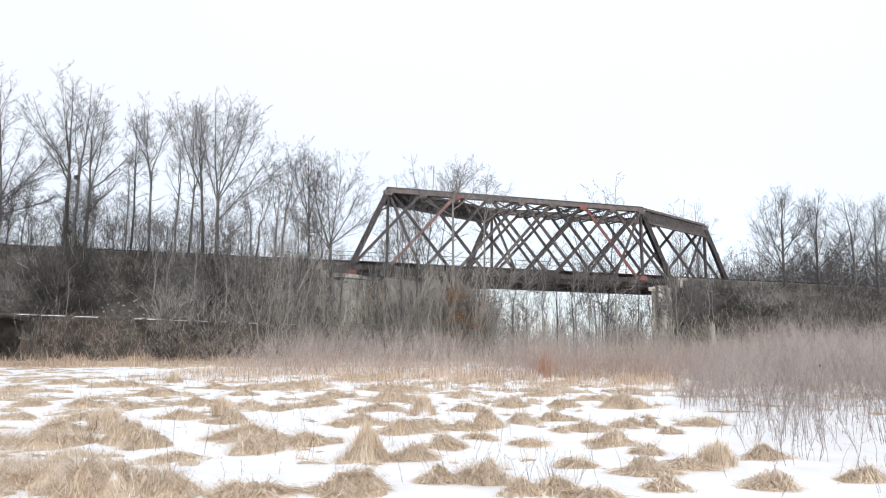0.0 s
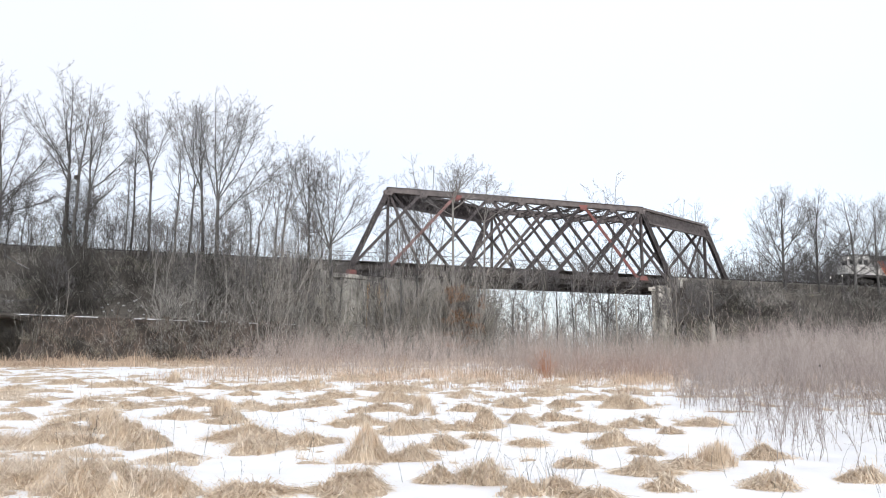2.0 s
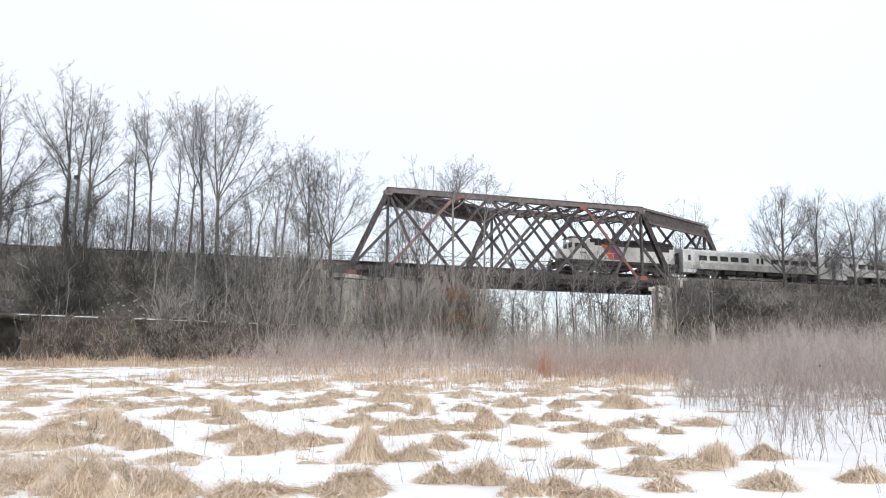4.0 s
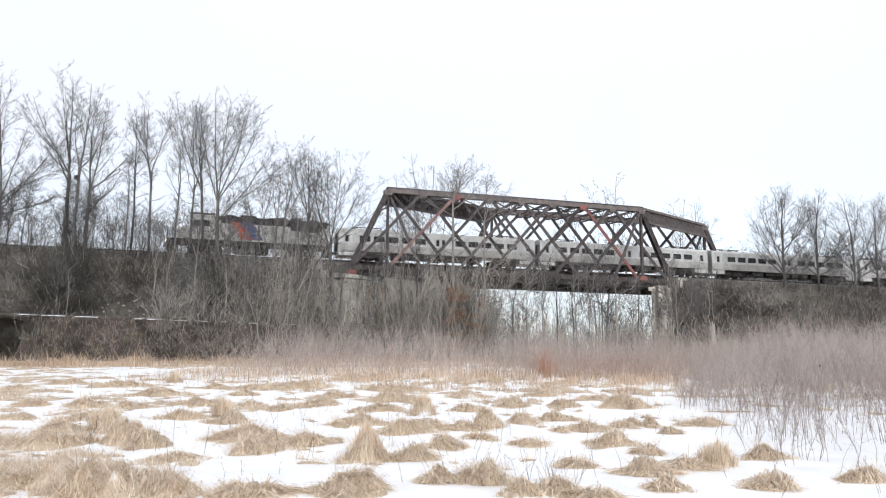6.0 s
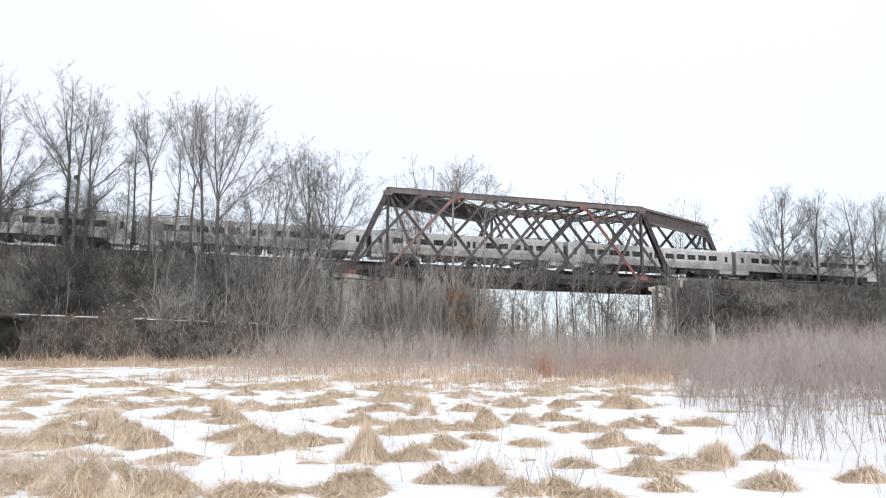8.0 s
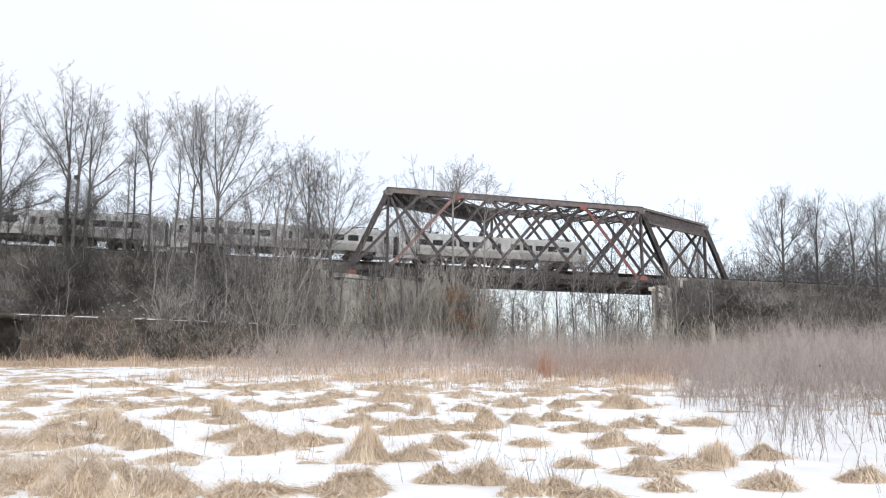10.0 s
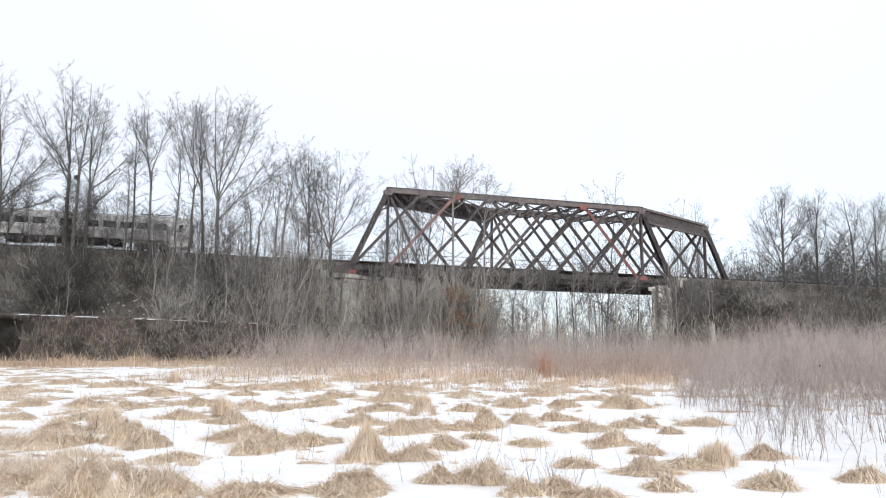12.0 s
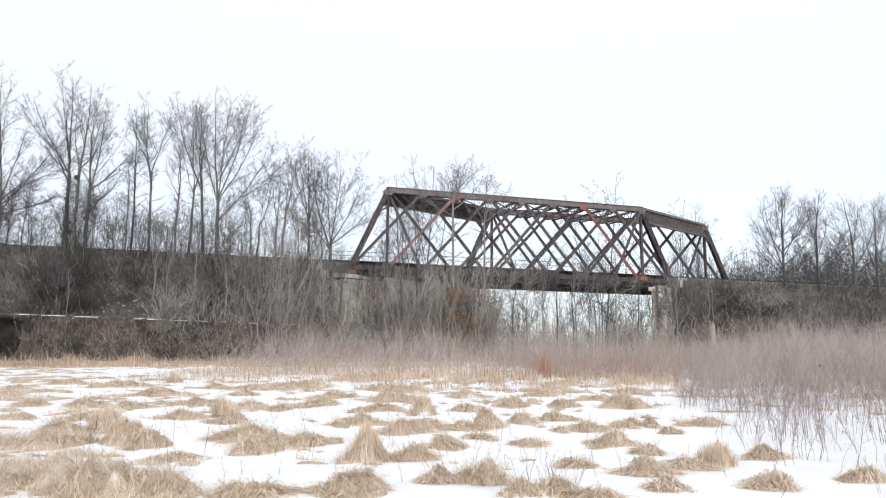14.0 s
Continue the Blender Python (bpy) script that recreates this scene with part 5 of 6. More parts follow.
for i, (s, off, h) in enumerate(FAR_TREES):
    far_tree(i, s, off, h)
for i in range(88):
    rng = random.Random(200 + i)
    s = -64 + 62 * ((i + rng.uniform(0, 1)) / 88) ** 1.1
    far_tree(i, s, rng.uniform(9, 30), float(np.interp(s, [-60, -45, -25, -12, -2], [10.5, 9.5, 8, 7.5, 6.5])) * rng.uniform(0.35, 1.0))
for i in range(62):
    rng = random.Random(300 + i)
    s = 53 + 42 * (i + rng.uniform(0, 1)) / 62
    off = rng.uniform(8, 34)
    far_tree(i, s, off, float(np.interp(s - off * 0.7, [38, 46, 58, 80], [3, 4.5, 8.5, 11])) * rng.uniform(0.5, 1.0))
for i in range(20):
    rng = random.Random(400 + i)
    far_tree(i, rng.uniform(-2, 75), rng.uniform(30, 90), rng.uniform(-4, 3), True)
for i in range(52):
    rng = random.Random(480 + i)
    far_tree(i, rng.uniform(64, 94), rng.uniform(9, 34), rng.uniform(5, 10.5), True)
for i in range(22):
    rng = random.Random(450 + i)
    far_tree(i, rng.uniform(56, 76), rng.uniform(24, 44), rng.uniform(3, 9.5), True)
for i in range(60):
    rng = random.Random(520 + i)
    far_tree(i, rng.uniform(0, 130), rng.uniform(60, 150), rng.uniform(-7, 1), True)
for i in range(44):
    rng = random.Random(640 + i)
    far_tree(i, rng.uniform(10, 52), rng.uniform(16, 45), rng.uniform(-7, -1), True)
for i in range(70):
    rng = random.Random(570 + i)
    far_tree(i, rng.uniform(49, 96), rng.uniform(8, 20), rng.uniform(2, 7.5), True)
for i in range(60):
    rng = random.Random(660 + i)
    far_tree(i, rng.uniform(62, 100), rng.uniform(9, 30), rng.uniform(4, 11), True)
far_wood = new("far_wood", tubes("far_wood", np.concatenate(FAR_WOOD), M_TWIG))
tagged(far_wood, "hazy grey wood of bare trees beyond the railway", "wood", kind="stuff")
for i, k in enumerate(KINDS):
    k.matrix_basis = Matrix.Translation((-60 + 45 * i, 175 + 6 * i, 1.0))

# young trees before the bridge: x, y, height, seed, trunk, spread, leaders
def slim_tree(x, y, height, seed, trunk_r, spread, leaders):
    pale = seed in (23, 24, 31, 32, 34)
    t = habit_tree("young_tree", height, seed, "thin pale-barked young tree before the bridge" if pale else "thin grey young tree before the bridge", leaders, trunk_r, spread,
                   bark=M_BARK_PALE if seed == 34 else M_BARK_MID if pale else M_BARK, fine_r=0.0075, group="young trees before the bridge")
    t.matrix_basis = Matrix.Translation((x, y, 1.0))


slim_tree(0.94, 62, 19.0, 23, 0.15, 0.9, [(0.71, -0.01, 0.98), (0.74, 0.07, 1.0), (0.76, -0.06, 0.9), (0.71, 0.14, 0.9), (0.68, -0.13, 0.82), (0.76, 0.04, 0.99)])
slim_tree(3.66, 64, 18.2, 24, 0.12, 0.8, [(0.69, 0.03, 1.0), (0.72, 0.09, 0.97), (0.69, -0.05, 0.9), (0.71, 0.15, 0.87)])
slim_tree(-4.91, 60, 11.8, 25, 0.08, 0.5, [(0.59, -0.03, 1.0), (0.5, 0.03, 0.92)])
slim_tree(-3.68, 61, 14.6, 26, 0.1, 0.6, [(0.48, 0.01, 0.9), (0.45, -0.04, 1.0)])
slim_tree(-2.17, 62, 17.9, 27, 0.09, 0.6, [(0.45, -0.02, 0.88), (0.48, 0.03, 1.0), (0.43, -0.05, 0.74)])
slim_tree(6.89, 70, 9.7, 28, 0.12, 0.6, [(0.59, 0.03, 1.0), (0.56, -0.04, 0.88)])
slim_tree(7.75, 66, 11.3, 29, 0.06, 0.5, [(0.48, 0.05, 1.0), (0.48, -0.02, 0.81)])
slim_tree(11.87, 74, 11.4, 30, 0.1, 0.4, [(0.53, 0.02, 1.0), (0.43, -0.02, 0.84)])
slim_tree(12.09, 64, 10.5, 31, 0.08, 0.6, [(0.41, -0.03, 1.0), (0.46, 0.08, 0.95)])
slim_tree(13.21, 65, 11.2, 32, 0.07, 0.6, [(0.39, 0.09, 0.95), (0.43, 0.03, 1.0)])
slim_tree(16.12, 72, 14.1, 33, 0.07, 0.5, [(0.42, 0.0, 1.0), (0.42, 0.05, 0.92)])
slim_tree(13.93, 57, 7.3, 34, 0.08, 0.5, [(0.72, 0.03, 0.96), (0.75, 0.23, 1.0), (0.6, 0.1, 0.85)])
slim_tree(19.23, 70, 10.8, 35, 0.07, 0.5, [(0.53, 0.06, 1.0), (0.48, -0.02, 0.84)])
slim_tree(10.60, 75, 12.2, 36, 0.07, 0.5, [(0.5, -0.0, 1.0), (0.45, 0.05, 0.85)])


SAPLINGS = [make_tree("sapling", 6, 80 + k, "thin bare sapling in the brush", bark=M_BARK_PALE if k == 2 else M_BARK, fork=0.4, leaders=3,
                      trunk_r=0.05, fine_r=0.009, dense=1.2, shoots=2, sides=4) for k in range(4)]
for i in range(118):
    rng = random.Random(500 + i)
    if i < 50:
        s, off = -62 + 47 * (i / 50) ** 0.8, rng.uniform(-18, -6)
        p = on_track(s, off, bank_height(s, off, True) - 0.2).translation
        sc = rng.uniform(0.5, 1.0)
    elif i < 70:
        s, off = rng.uniform(31, 70), rng.uniform(-17, -6)
        p = on_track(s, off, bank_height(s, off, False) - 0.2).translation
        sc = rng.uniform(0.4, 0.8)
    else:
        s, off = rng.uniform(-11, 31), rng.uniform(-20, 4)
        p = on_track(s, off, 0).translation
        p.z, sc = 0.9, rng.uniform(1.1, 1.95)
    t = SAPLINGS[i] if i < 4 else copy_thing(SAPLINGS[i % 4], Matrix.Identity(4))
    t.matrix_basis = Matrix.Translation(p) @ Matrix.Rotation(i * 2.1, 4, "Z") @ Matrix.Scale(sc, 4)
    tagged(t, category="tree", group="saplings along the railway")


# ---- brush ----
def brush_on_bank(name, n, s_lo, s_hi, left, seed, mat, h_lo, h_hi, o_lo, o_hi, label, rad=0.016):
    rng = np.random.default_rng(seed)
    s, off = rng.uniform(s_lo, s_hi, n), rng.uniform(o_lo, o_hi, n)
    z = np.array([bank_height(a, b, left) for a, b in zip(s, off)])
    drift = np.array([noise.noise((a * 0.13, b * 0.16, seed * 1.0)) for a, b in zip(s, off)])
    keep = (z > -12.2) & (drift > rng.uniform(-0.55, 0.25, n))
    s, off, z = s[keep], off[keep], z[keep]
    h = rng.uniform(h_lo, h_hi, len(s))
    h = np.where(off > -7.5, h * 0.55, h)
    seg = stems(s, off, z - 0.1, h, 0.42, rng.uniform(0.5, 1.3, len(s)) * rad, 2, rng, 0.45, 0.05)
    ob = new(name, tubes(name, seg, mat))
    ob.matrix_basis = TRACK
    tagged(ob, label, "brush", kind="stuff")


brush_on_bank("bank_brush", 1000, -31, -13, True, 16, M_BRUSH, 1.6, 4.0, -19.5, -8, "dense tangle of bare grey brush over the bank", 0.018)
brush_on_bank("bank_brush", 700, -66, -30, True, 18, M_BRUSH, 1.4, 3.8, -19.5, -5.6, "open tangle of bare grey brush over the bank", 0.018)
brush_on_bank("bank_brush", 1300, -66, -12, True, 19, M_BRUSH, 0.5, 1.5, -21.5, -17.0, "bare grey brush below the bench", 0.018)
brush_on_bank("bank_brush", 1400, -31, -12, True, 11, M_BRUSH, 1.6, 4.2, -19.5, -5.6, "dense tangle of bare grey brush over the bank", 0.02)
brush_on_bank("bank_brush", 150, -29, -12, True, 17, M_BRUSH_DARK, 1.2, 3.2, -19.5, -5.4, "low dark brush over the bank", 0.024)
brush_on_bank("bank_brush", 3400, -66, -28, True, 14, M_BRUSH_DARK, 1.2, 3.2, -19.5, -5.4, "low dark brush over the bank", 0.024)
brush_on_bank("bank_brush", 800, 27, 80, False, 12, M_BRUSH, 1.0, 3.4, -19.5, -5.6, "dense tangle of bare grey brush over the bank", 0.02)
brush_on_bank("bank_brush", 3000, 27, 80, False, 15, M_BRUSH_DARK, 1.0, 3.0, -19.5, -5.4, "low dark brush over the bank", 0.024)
brush_on_bank("bank_brush", 1500, -66, -10, True, 13, M_RUSSET_DARK, 0.5, 1.5, -21, -17.4, "dark russet brush below the bench", 0.022)


BUSH_WOOD = {}


def make_bush(seed, mat, label):
    """A rounded bare bush, about one metre high, that copies scale up."""
    rng = np.random.default_rng(seed)
    n = 46
    seg = stems(rng.normal(0, 0.22, n), rng.normal(0, 0.18, n), np.full(n, -0.03), rng.uniform(0.4, 1.0, n), 0.42, rng.uniform(0.5, 1.2, n) * 0.006, 4, rng, 0.4, 0.04, split=True)
    ob = empty("bare_bush", Matrix.Identity(4), label, "bush", "bare bushes on the banks")
    BUSH_WOOD[ob.name] = np.concatenate(seg)
    tagged(part_mesh("stem_clump", tubes("stem_clump", seg[0], mat), None, ob), kind="stuff")
    part_mesh("crown", tubes("crown", seg[1], mat), None, ob, "fine bare twigs")
    return ob


BUSHES = {}
for mat, label in ((M_BRUSH, "rounded bare grey bush on the railway bank"), (M_BRUSH_DARK, "dense dark bare bush on the railway bank"), (M_BRUSH_OLIVE, "low olive-brown bare bush on the railway bank")):
    BUSHES[mat.name] = [make_bush(600 + 3 * len(BUSHES) + k, mat, label) for k in range(3)]
PLANTED = []


def plant_bush(mat, x, y, z, sc):
    i = len(PLANTED)
    m = Matrix.Translation((x, y, z)) @ Matrix.Rotation(i * 1.9, 4, "Z") @ Matrix.Diagonal((sc * 1.15, sc * 1.15, sc, 1))
    kind = BUSHES[mat.name][i % 3]
    if kind.name not in PLANTED:
        kind.matrix_basis = m
        PLANTED.append(kind.name)
    else:
        copy_thing(kind, m)
        PLANTED.append("")


LOW_BUSHES = {}


def low_bush(mat, x, y, z, sc):
    """One of the low bushes under the bench, too close together to count."""
    rows = LOW_BUSHES.setdefault(mat.name, [])
    seg = BUSH_WOOD[BUSHES[mat.name][len(rows) % 3].name].copy()
    m = np.array(Matrix.Rotation(len(rows) * 1.9, 3, "Z")) @ np.diag((sc * 1.15, sc * 1.15, sc))
    seg[:, 0:3] = seg[:, 0:3] @ m.T + (x, y, z)
    seg[:, 3:6] = seg[:, 3:6] @ m.T + (x, y, z)
    seg[:, 6:8] *= sc
    rows.append(seg)


for i in range(215):
    rng = random.Random(700 + i)
    left = i < 140
    s, off = (rng.uniform(-62, -14), rng.uniform(-20.3, -6.2)) if left else (rng.uniform(30.5, 74), rng.uniform(-20, -6.2))
    z = bank_height(s, off, left)
    if z < -12.3:
        continue
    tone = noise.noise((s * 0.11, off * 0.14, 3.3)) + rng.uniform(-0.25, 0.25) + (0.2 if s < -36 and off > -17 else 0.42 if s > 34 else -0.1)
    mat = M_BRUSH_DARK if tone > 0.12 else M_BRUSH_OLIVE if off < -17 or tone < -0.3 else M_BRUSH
    p = on_track(s, off, z - 0.1).translation
    plant_bush(mat, p.x, p.y, p.z, rng.uniform(0.8, 1.9) * (0.5 if off > -8.5 or left and off < -17.2 else 1))
for i in range(48):
    rng = random.Random(1300 + i)
    s, off = rng.uniform(-40.5, -13), rng.uniform(-20.6, -17.6)
    p = on_track(s, off, max(bank_height(s, off, True), -12.2) - 0.1).translation
    low_bush((M_BRUSH, M_BRUSH_OLIVE, M_BRUSH_DARK)[i % 3], p.x, p.y, p.z, rng.uniform(0.7, 1.5))
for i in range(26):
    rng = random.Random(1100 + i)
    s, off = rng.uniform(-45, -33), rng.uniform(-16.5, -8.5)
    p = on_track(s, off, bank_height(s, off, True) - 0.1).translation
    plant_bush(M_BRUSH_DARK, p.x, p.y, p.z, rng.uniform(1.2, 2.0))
# dark bushes added in the hollow; their colour stands in for its deep shade
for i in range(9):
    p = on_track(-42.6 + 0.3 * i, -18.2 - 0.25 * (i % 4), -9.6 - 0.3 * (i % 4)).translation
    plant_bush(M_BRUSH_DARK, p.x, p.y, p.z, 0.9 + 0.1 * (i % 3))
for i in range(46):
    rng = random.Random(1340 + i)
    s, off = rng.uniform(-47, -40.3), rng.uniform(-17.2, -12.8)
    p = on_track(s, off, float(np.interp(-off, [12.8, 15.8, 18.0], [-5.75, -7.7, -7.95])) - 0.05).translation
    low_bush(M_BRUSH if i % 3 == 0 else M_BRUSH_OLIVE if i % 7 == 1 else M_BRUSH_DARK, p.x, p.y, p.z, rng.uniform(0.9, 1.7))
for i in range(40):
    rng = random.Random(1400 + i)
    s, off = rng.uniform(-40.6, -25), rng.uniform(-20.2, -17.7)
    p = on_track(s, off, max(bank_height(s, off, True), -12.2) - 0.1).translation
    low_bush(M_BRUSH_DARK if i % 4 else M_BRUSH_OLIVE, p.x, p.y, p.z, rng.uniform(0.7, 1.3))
for mat in (M_BRUSH, M_BRUSH_OLIVE, M_BRUSH_DARK):
    ob = new("low_bushes", tubes("low_bushes", np.concatenate(LOW_BUSHES[mat.name]), mat))
    tagged(ob, "low bare bushes crowding the bench and its foot", "brush", kind="stuff")
for i in range(46):
    rng = random.Random(960 + i)
    s, off = rng.uniform(29.3, 37), rng.uniform(-14, -6.5)
    z = bank_height(s, off, False)
    p = on_track(s, off, max(z, -11.8) - 0.1).translation
    plant_bush(M_BRUSH_DARK if i % 2 else M_BRUSH if i % 3 else M_BRUSH_OLIVE, p.x, p.y, p.z, rng.uniform(2.8, 4.6) if z < -9 else rng.uniform(1.4, 2.4) * (0.45 if off > -9.5 else 0.9))
for i in range(9):
    rng = random.Random(990 + i)
    plant_bush(M_BRUSH_OLIVE, rng.uniform(16.5, 21.5), rng.uniform(52, 58), 1.0, rng.uniform(1.6, 2.3))
for i in range(11):
    rng = random.Random(1010 + i)
    plant_bush(M_BRUSH if i % 4 else M_BRUSH_OLIVE, rng.uniform(-14.5, -9.6), rng.uniform(64, 71), 0.9, rng.uniform(1.8, 4.0))


def tall_shrub(seed, mat, label):
    """A many-stemmed shrub, about five metres high, of fine upright growth."""
    rng = np.random.default_rng(seed)
    n = 42
    seg = stems(rng.normal(0, 0.35, n), rng.normal(0, 0.35, n), np.full(n, -0.1), rng.uniform(2.2, 5.4, n), 0.2, rng.uniform(0.5, 1.2, n) * 0.02, 6, rng, 0.34, 0.0, thin=0.36, split=True)
    ob = empty("tall_shrub", Matrix.Identity(4), label, "shrub", "tall bare shrubs along the railway")
    tagged(part_mesh("stem_clump", tubes("stem_clump", seg[0], mat), None, ob), kind="stuff")
    part_mesh("crown", tubes("crown", seg[1], mat), None, ob, "fine bare twigs")
    return ob


TALL = [tall_shrub(640 + k, mat, "tall bare shrub of fine %s stems beside the railway" % tone) for k, (mat, tone) in enumerate(((M_BRUSH, "grey"), (M_BRUSH_DARK, "dark"), (M_BRUSH_OLIVE, "olive-brown")))]
for i in range(78):
    rng = random.Random(1040 + i)
    if i < 18 or i > 25:
        p = Vector((-5.0 + 8.0 * (i % 18) / 18 + rng.uniform(-0.4, 0.4), rng.uniform(63, 68.5), 0.95))
    else:
        p = Vector(((-13.2, -12.4, -11.6, -10.9, -10.2, -9.3, -8.0, -5.6)[i - 18], rng.uniform(63, 66), 1.4))
    if i > 39:
        p = Vector((rng.uniform(16.5, 21.5) if i < 48 else rng.uniform(4.0, 16.0), rng.uniform(74, 80), 0.9))
    kind = TALL[(0, 1, 0, 2, 0)[i % 5]] if i < 56 else TALL[1]
    if i > 55:
        s, off = (-40.6, -39.4, -38.2, -26.4, -17.8)[i % 5] + rng.uniform(-0.6, 0.6), rng.uniform(-15.5, -8.5)
        p = on_track(s, off, bank_height(s, off, True) - 0.1).translation
    t = kind if i in (0, 1, 3) else copy_thing(kind, Matrix.Identity(4))
    t.matrix_basis = Matrix.Translation(p) @ Matrix.Rotation(i * 1.3, 4, "Z") @ Matrix.Scale((rng.uniform(0.7, 1.3) if p.y > 73 else rng.uniform(1.0, 1.75)) if p.x > -5.5 else rng.uniform(0.8, 1.3) * (0.75 if i > 55 else 1), 4)


def thicket(name, pts, seed, mat, h_lo, h_hi, rad, label, twigs=3, lean=0.16):
    rng = np.random.default_rng(seed)
    x, y, *tall = pts(rng)
    n = len(x)
    h = rng.uniform(h_lo, h_hi, n) * (tall[0] if tall else 1)
    seg = stems(x, y, ground_z(x, y) - 0.03, h, lean, rng.uniform(0.6, 1.3, n) * rad, twigs, rng, 0.4, thin=0.36)
    ob = new(name, tubes(name, seg, mat))
    tagged(ob, label, "shrubs", kind="stuff")


def right_front(rng):
    """Clumps of stems standing free in the snow at the thicket's edge."""
    clumps, each = 150, 3
    y = rng.uniform(10.6, 21, clumps)
    inward = np.abs(rng.normal(0, 1, clumps)) * (2.2 + 0.2 * y)
    edge = np.array([noise.noise((0.3, b * 0.25, 8.8)) for b in y])
    x = 1.1 + 0.30 * y + 1.3 * edge + inward
    x, y, inward = (np.repeat(v, each) for v in (x, y, inward))
    n = len(x)
    return x + rng.normal(0, 0.13, n), y + rng.normal(0, 0.13, n), np.clip(0.4 + inward * 0.17, 0.4, 0.9)


def right_thicket(rng):
    """Denser and taller away from the open field."""
    n = 3000
    y = rng.uniform(18.5, 38, n)
    inward = np.abs(rng.normal(0, 1, n)) * (2.6 + 0.25 * y)
    edge = np.array([noise.noise((0.3, b * 0.25, 8.8)) for b in y])
    x = 1.3 + 0.30 * y + 1.3 * edge + inward + rng.normal(0, 0.3, n)
    return x, y, np.clip(0.42 + inward * 0.17, 0.42, 1.0)


def middle_thicket(rng):
    n = 5200
    x = rng.uniform(-13, 34, n)
    y = 36 + 17 * rng.uniform(0, 1, n) ** 1.2 - np.maximum(0, x) * 0.42 + 2.0 * np.array([noise.noise((a * 0.5, 0.2, 3.0)) for a in x])
    keep = (x > -12) & (y > 24)
    return x[keep], y[keep], np.array([0.95 + 0.7 * noise.noise((a * 0.28, b * 0.28, 5.5)) for a, b in zip(x[keep], y[keep])])


def far_thicket(rng):
    n = 2000
    x = rng.uniform(4, 30, n)
    return x, rng.uniform(37, 51, n) - 0.2 * np.maximum(0, x - 10)


def front_thicket(rng):
    n = 1500
    x = rng.uniform(4.5, 18, n)
    return x, 36.5 - 0.4 * x + rng.uniform(-1, 5, n)


def abutment_brush(rng):
    n = 2200
    x = rng.uniform(-15, 24, n)
    return x, rng.uniform(55, 68, n)


thicket("shrub_thicket", right_front, 20, M_SHRUB_DARK, 1.1, 2.2, 0.006, "clumps of thin brownish-grey bare stems standing in snow", 6, 0.09)
thicket("shrub_thicket", right_thicket, 21, M_SHRUB, 1.4, 2.5, 0.006, "dense thicket of thin reddish-grey bare stems", 5, 0.14)
thicket("shrub_thicket", middle_thicket, 22, M_SHRUB_WARM, 0.9, 2.5, 0.0085, "dense belt of thin reddish-grey bare shrubs", 3, 0.24)
thicket("shrub_thicket", far_thicket, 30, M_SHRUB_WARM, 0.9, 1.8, 0.0095, "dense belt of thin reddish-grey bare shrubs")
thicket("shrub_thicket", front_thicket, 33, M_SHRUB_ROSE, 0.5, 1.3, 0.007, "low rosy-brown bare shrubs at the edge of the field", 3, 0.25)
thicket("bridge_brush", abutment_brush, 23, M_BRUSH, 1.5, 3.6, 0.018, "bare grey brush before the abutments", 2, 0.25)


def red_bush(rng):
    return rng.normal(4.82, 0.08, 30), rng.normal(33.5, 0.08, 30)


thicket("red_bush", red_bush, 26, M_RUST_TWIG, 0.6, 1.5, 0.009, "small bush of rust-red bare twigs", 3, 0.2)


def red_brush(rng):
    return rng.normal(-8.0, 1.1, 260), rng.normal(60, 0.7, 260)


thicket("red_brush", red_brush, 32, M_RED_BRUSH, 0.9, 1.7, 0.012, "low dull red bare brush before the abutment", 3, 0.3)


def deck_tangle(rng):
    n = 330
    return rng.uniform(-4.9, 4.2, n), rng.uniform(62, 71, n), rng.uniform(0.55, 1.0, n)


def east_tangle(rng):
    p = [on_track(rng.uniform(30.0, 35), rng.uniform(-15, -6.5), 0).translation for _ in range(120)]
    return np.array([v.x for v in p]), np.array([v.y for v in p]), np.array([0.55 + 0.06 * max(0, v.y - 84) for v in p])


thicket("bridge_brush", deck_tangle, 24, M_BRUSH, 4.5, 9.0, 0.026, "tall bare brush growing up to the bridge deck", 4, 0.4)
thicket("bridge_brush", deck_tangle, 25, M_BRUSH_OLIVE, 4.5, 9.5, 0.024, "tall bare brush growing up to the bridge deck", 4, 0.35)
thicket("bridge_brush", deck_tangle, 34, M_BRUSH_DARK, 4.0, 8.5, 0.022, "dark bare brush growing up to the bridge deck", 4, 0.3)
def deck_twigs(rng):
    n = 150
    x = np.concatenate([rng.uniform(-4.4, 4.2, 120), rng.uniform(-16, -12, 30)])
    return x, rng.uniform(59, 64, n), np.clip(0.85 + 0.5 * np.array([noise.noise((a * 0.3, 0.7, 1.9)) for a in x]), 0.55, 1.1)


thicket("bridge_brush", deck_twigs, 35, M_SHRUB_GREY, 8.5, 13.5, 0.022, "tall pale-grey twiggy brush crossing the bridge deck", 7, 0.2)
thicket("bridge_brush", east_tangle, 27, M_BRUSH, 7.0, 10.5, 0.024, "tall bare brush against the far abutment", 4, 0.2)
thicket("bridge_brush", east_tangle, 28, M_BRUSH_DARK, 6.0, 10.0, 0.028, "tall bare brush against the far abutment", 4, 0.2)


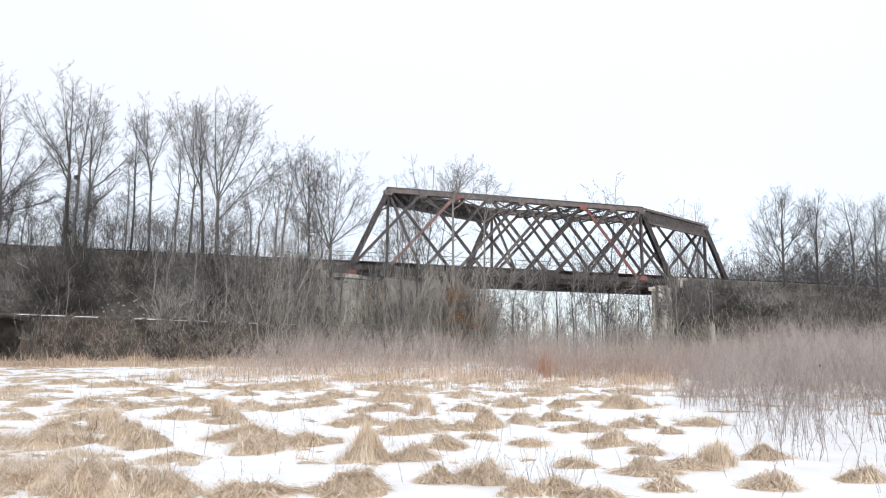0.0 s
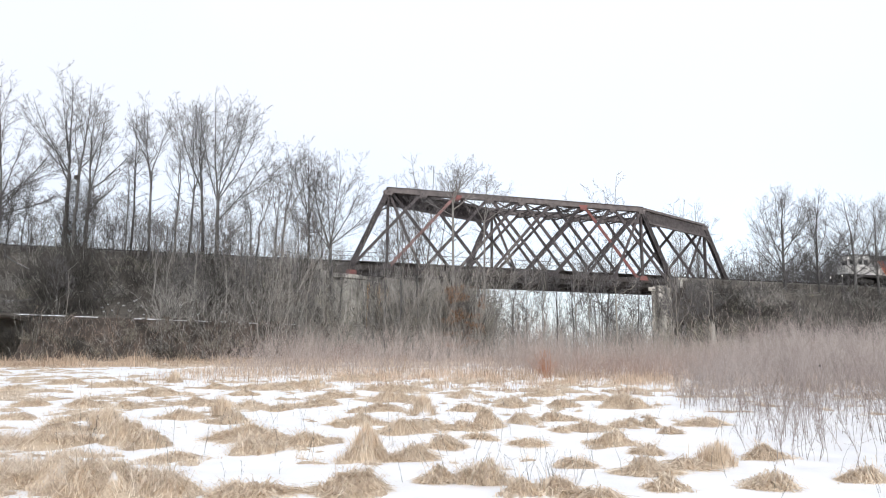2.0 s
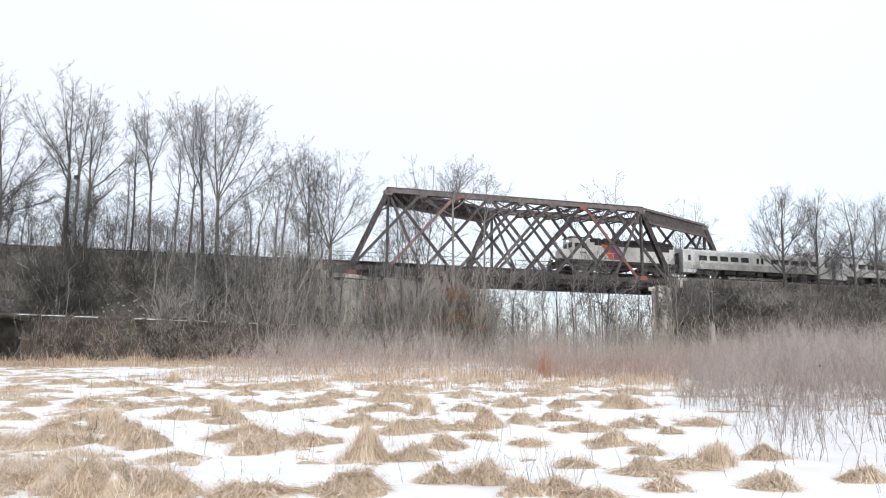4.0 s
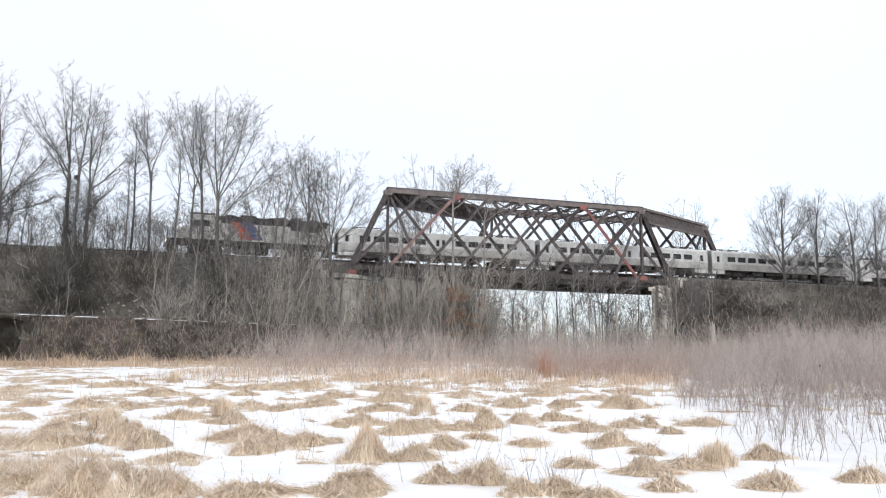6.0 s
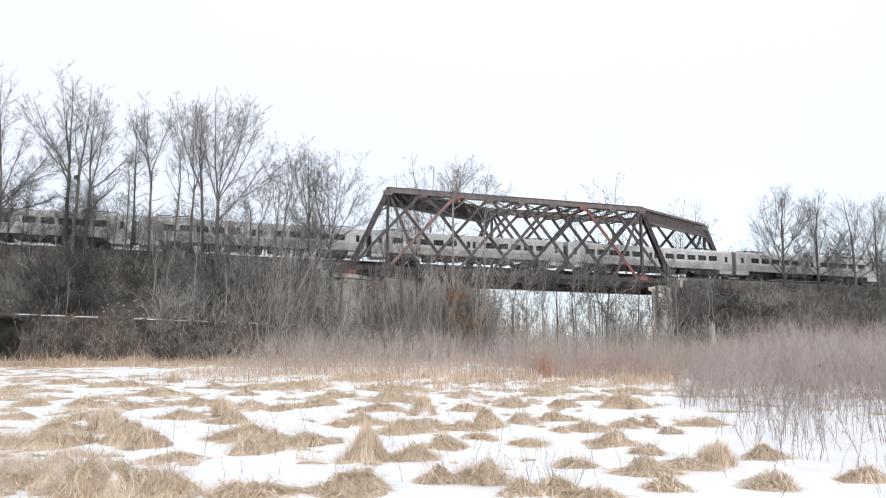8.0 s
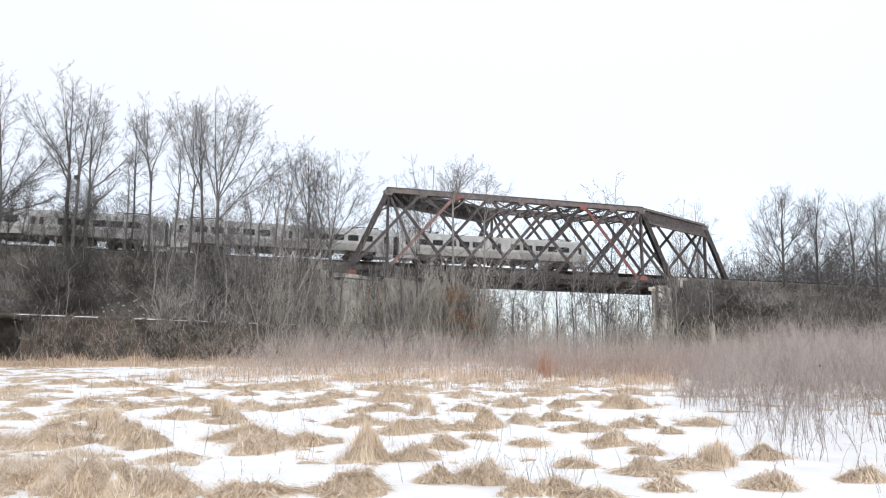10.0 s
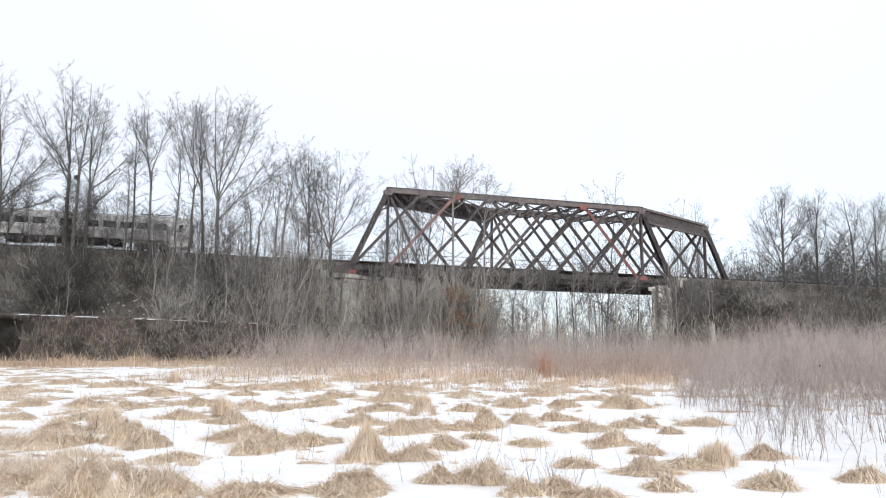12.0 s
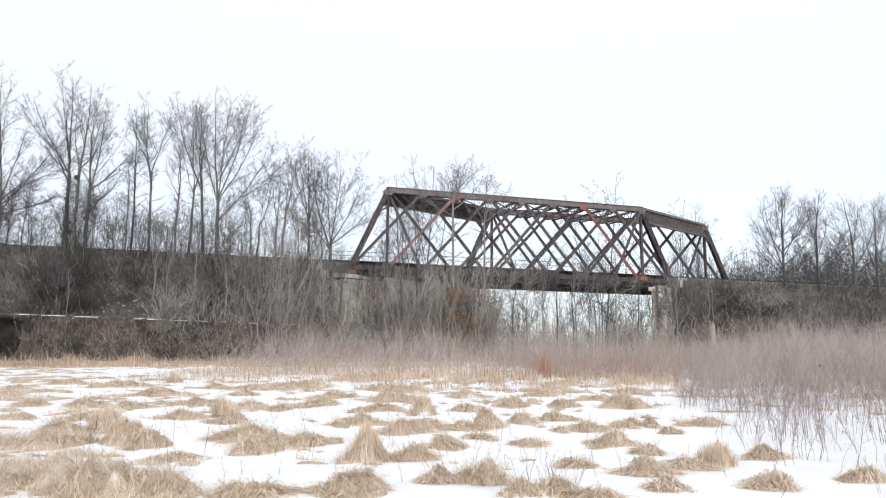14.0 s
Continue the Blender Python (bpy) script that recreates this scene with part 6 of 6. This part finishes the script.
def weed_stalks(rng):
    n = 170
    x, y = rng.uniform(-7, 6, n), rng.uniform(8, 20, n)
    x[:26], y[:26] = rng.normal(1.25, 0.25, 26), rng.normal(9.1, 0.3, 26)
    x[26:46], y[26:46] = rng.normal(-6.2, 0.4, 20), rng.normal(13.6, 0.5, 20)
    return x, y


thicket("weed_stalks", weed_stalks, 29, M_BRUSH_DARK, 0.25, 0.7, 0.0028, "thin dark dead weed stalks standing in the snow", 1, 0.2)


def build_beech():
    """A young beech that keeps its dry leaves."""
    t = make_tree("young_beech", 7.0, 90, "young beech with clinging russet leaves before the abutment", spread=1.4, fork=0.5, leaders=2, wide=0.08)
    rng = np.random.default_rng(90)
    n = 9000
    a, r = rng.uniform(0, 6.28, n), np.sqrt(rng.uniform(0, 1, n)) * 1.9
    x, y, z = np.cos(a) * r, np.sin(a) * r, rng.uniform(1.2, 6.6, n)
    z += 0.15 * np.sin(3 * a) * r
    keep = np.array([noise.noise((u * 0.6, v * 0.6, w * 1.5)) for u, v, w in zip(x, y, z)]) > 0.16
    x, y, z, n = x[keep], y[keep], z[keep], int(keep.sum())
    me = blades("leaves", x, y, z, rng.uniform(0, 6.28, n), rng.uniform(0.6, 0.98, n), rng.uniform(0.1, 0.2, n), rng.uniform(0.05, 0.09, n), M_RUSSET)
    part_mesh("leaves", me, None, t, "dry russet leaves")
    t.matrix_basis = Matrix.Translation((1.75, 61, 1.0))
    tagged(t, category="tree")


build_beech()


def build_nest(place, size, label):
    """A ball of twigs built by an animal or a bird."""
    rng = np.random.default_rng(8)
    n = 260
    d = rng.normal(0, 1, (n, 3))
    d /= np.linalg.norm(d, axis=1)[:, None]
    e = np.cross(d, rng.normal(0, 1, (n, 3)))
    e *= 0.28 / np.linalg.norm(e, axis=1)[:, None]
    o = d * rng.uniform(0.05, 0.27, (n, 1))
    ob = new("twig_nest", tubes("twig_nest", np.concatenate([o - e, o + e, np.full((n, 2), 0.02)], 1), M_BRUSH_DARK))
    ob.matrix_basis = Matrix.Translation(place) @ Matrix.Scale(size, 4)
    tagged(ob, label, "nest")


build_nest((-31.3, 58.7, 16.8), 0.62, "dark ball-shaped nest of twigs in a bare tree")
build_nest((10.0, 19.0, 1.38), 0.09, "small dark nest of twigs in the shrubs")


def build_fallen_branch():
    """A dead branch lying on the snow, with a few side twigs."""
    seg = [(0, 0, 0.05, 0.9, 0.9, 0.16, 0.035, 0.028), (0.9, 0.9, 0.16, 1.7, 2.2, 0.3, 0.028, 0.012), (0.9, 0.9, 0.16, 1.5, 1.0, 0.34, 0.018, 0.004), (0.5, 0.5, 0.11, 0.3, 1.1, 0.3, 0.014, 0.004), (1.4, 1.7, 0.24, 2.0, 1.8, 0.36, 0.012, 0.003)]
    ob = new("fallen_branch", tubes("fallen_branch", seg, M_BARK, 6))
    ob.matrix_basis = Matrix.Translation((-10.6, 26.0, float(surface_at(np.array([-10.6]), np.array([26.0]))[0]) - 0.02)) @ Matrix.Rotation(0.5, 4, "Y") @ Matrix.Rotation(-0.75, 4, "Z") @ Matrix.Scale(0.36, 4)
    tagged(ob, "dark dead branch lying on the snowy field", "branch")


build_fallen_branch()


def fallen_tree(s0, off0, z0, s1, off1, z1, sag):
    """A fallen or leaning bare trunk with snow along its back."""
    ob = empty("fallen_tree", TRACK, "pale fallen tree on the bank with snow along it", "fallen tree", "fallen trees on the bank")
    pts = []
    for k in range(9):
        t = k / 8
        pts.append(np.array([s0 + (s1 - s0) * t, off0 + (off1 - off0) * t, z0 + (z1 - z0) * t - sag * 4 * t * (1 - t)]))
    seg = [(*a, *b, 0.08 - 0.005 * k, 0.075 - 0.005 * k) for k, (a, b) in enumerate(zip(pts, pts[1:]))]
    part_mesh("trunk", tubes("trunk", seg, M_BARK, 7), None, ob)
    cap = [(*(a + [0, -0.02, 0.06]), *(b + [0, -0.02, 0.06]), 0.02, 0.016) for k, (a, b) in enumerate(zip(pts, pts[1:])) if k in (2, 3)]
    part_mesh("snow_cap", tubes("snow_cap", cap, M_SNOW, 6), None, ob, "thin line of snow")


def snow_scraps():
    """Small scraps of snow caught on the bank."""
    rng = np.random.default_rng(31)
    seg = []
    for s0, off0, n, wide in ((-29, -14.5, 26, 1.8), (-33, -15, 16, 2.0), (-38, -14, 12, 2.5), (-22, -15, 10, 3.0), (38, -12, 8, 5.0), (-26, -11, 8, 4.0)):
        for _ in range(n):
            s, off = rng.normal(s0, wide), rng.normal(off0, 0.9)
            z = bank_height(s, off, s < 20) + rng.uniform(0.05, 0.5)
            w = rng.uniform(0.03, 0.12)
            seg.append((s - w, off, z, s + w, off + rng.normal(0, 0.05), z + rng.normal(0, 0.05), rng.uniform(0.02, 0.045), 0.02))
    ob = new("snow_scraps", tubes("snow_scraps", seg, M_SNOW, 5))
    ob.matrix_basis = TRACK
    tagged(ob, "small scraps of snow caught in the brush", "snow", kind="stuff")


snow_scraps()
fallen_tree(-43.5, -16.3, -6.95, -40.3, -16.0, -6.55, 0.14)
fallen_tree(-44.5, -10.5, -2.3, -39.5, -12.0, -4.1, 0.5)


def build_snag():
    """A broken dead trunk."""
    bm = bmesh.new()
    rng = random.Random(5)
    rings = []
    for k, z in enumerate((0, 0.6, 1.3, 1.9, 2.3)):
        r = 0.17 - 0.02 * k
        rings.append([bm.verts.new((math.cos(a * 0.785) * r * rng.uniform(0.85, 1.15), math.sin(a * 0.785) * r, z + (rng.uniform(-0.2, 0.35) if k == 4 else 0))) for a in range(8)])
    for a, b in zip(rings, rings[1:]):
        for i in range(8):
            bm.faces.new((a[i], a[(i + 1) % 8], b[(i + 1) % 8], b[i]))
    bm.faces.new(rings[-1])
    ob = part("dead_trunk", bm, M_BARK_PALE, None)
    ob.matrix_basis = pose(17.23, 45.5, 0.9, 0, 2, 0) @ Matrix.Scale(1.13, 4)
    tagged(ob, "broken pale dead trunk standing in the shrubs", "tree trunk")


build_snag()


def build_block():
    """A loose concrete block with snow on it at the foot of the far abutment."""
    ob = empty("concrete_block", pose(26.4, 87.5, 1.0, 0, 0, 16), "low concrete block topped with snow beside the abutment", "concrete block")
    part("block", boxed(-0.9, 0.9, -0.5, 0.5, -0.2, 1.95, 0.06), M_CONCRETE, ob)
    part("snow_cap", boxed(-0.86, 0.86, -0.46, 0.46, 1.955, 2.1, 0.06), M_SNOW, ob, "thin cap of snow")


build_block()


# ---- what moves: the train runs through from the far bank to the near one ----
def motions():
    for thing, lead in [(LOCO, 0.0)] + [(c, 25.91 * k) for k, c in enumerate(COACHES)]:
        rows = []
        for i in range(29):
            t = i * 0.5
            rows.append((t, on_track(126.4 + lead - 22.79 * t - 0.0802 * t * t, TRACK_OFF, TRACK_UP)))
        walk(thing, rows)


motions()
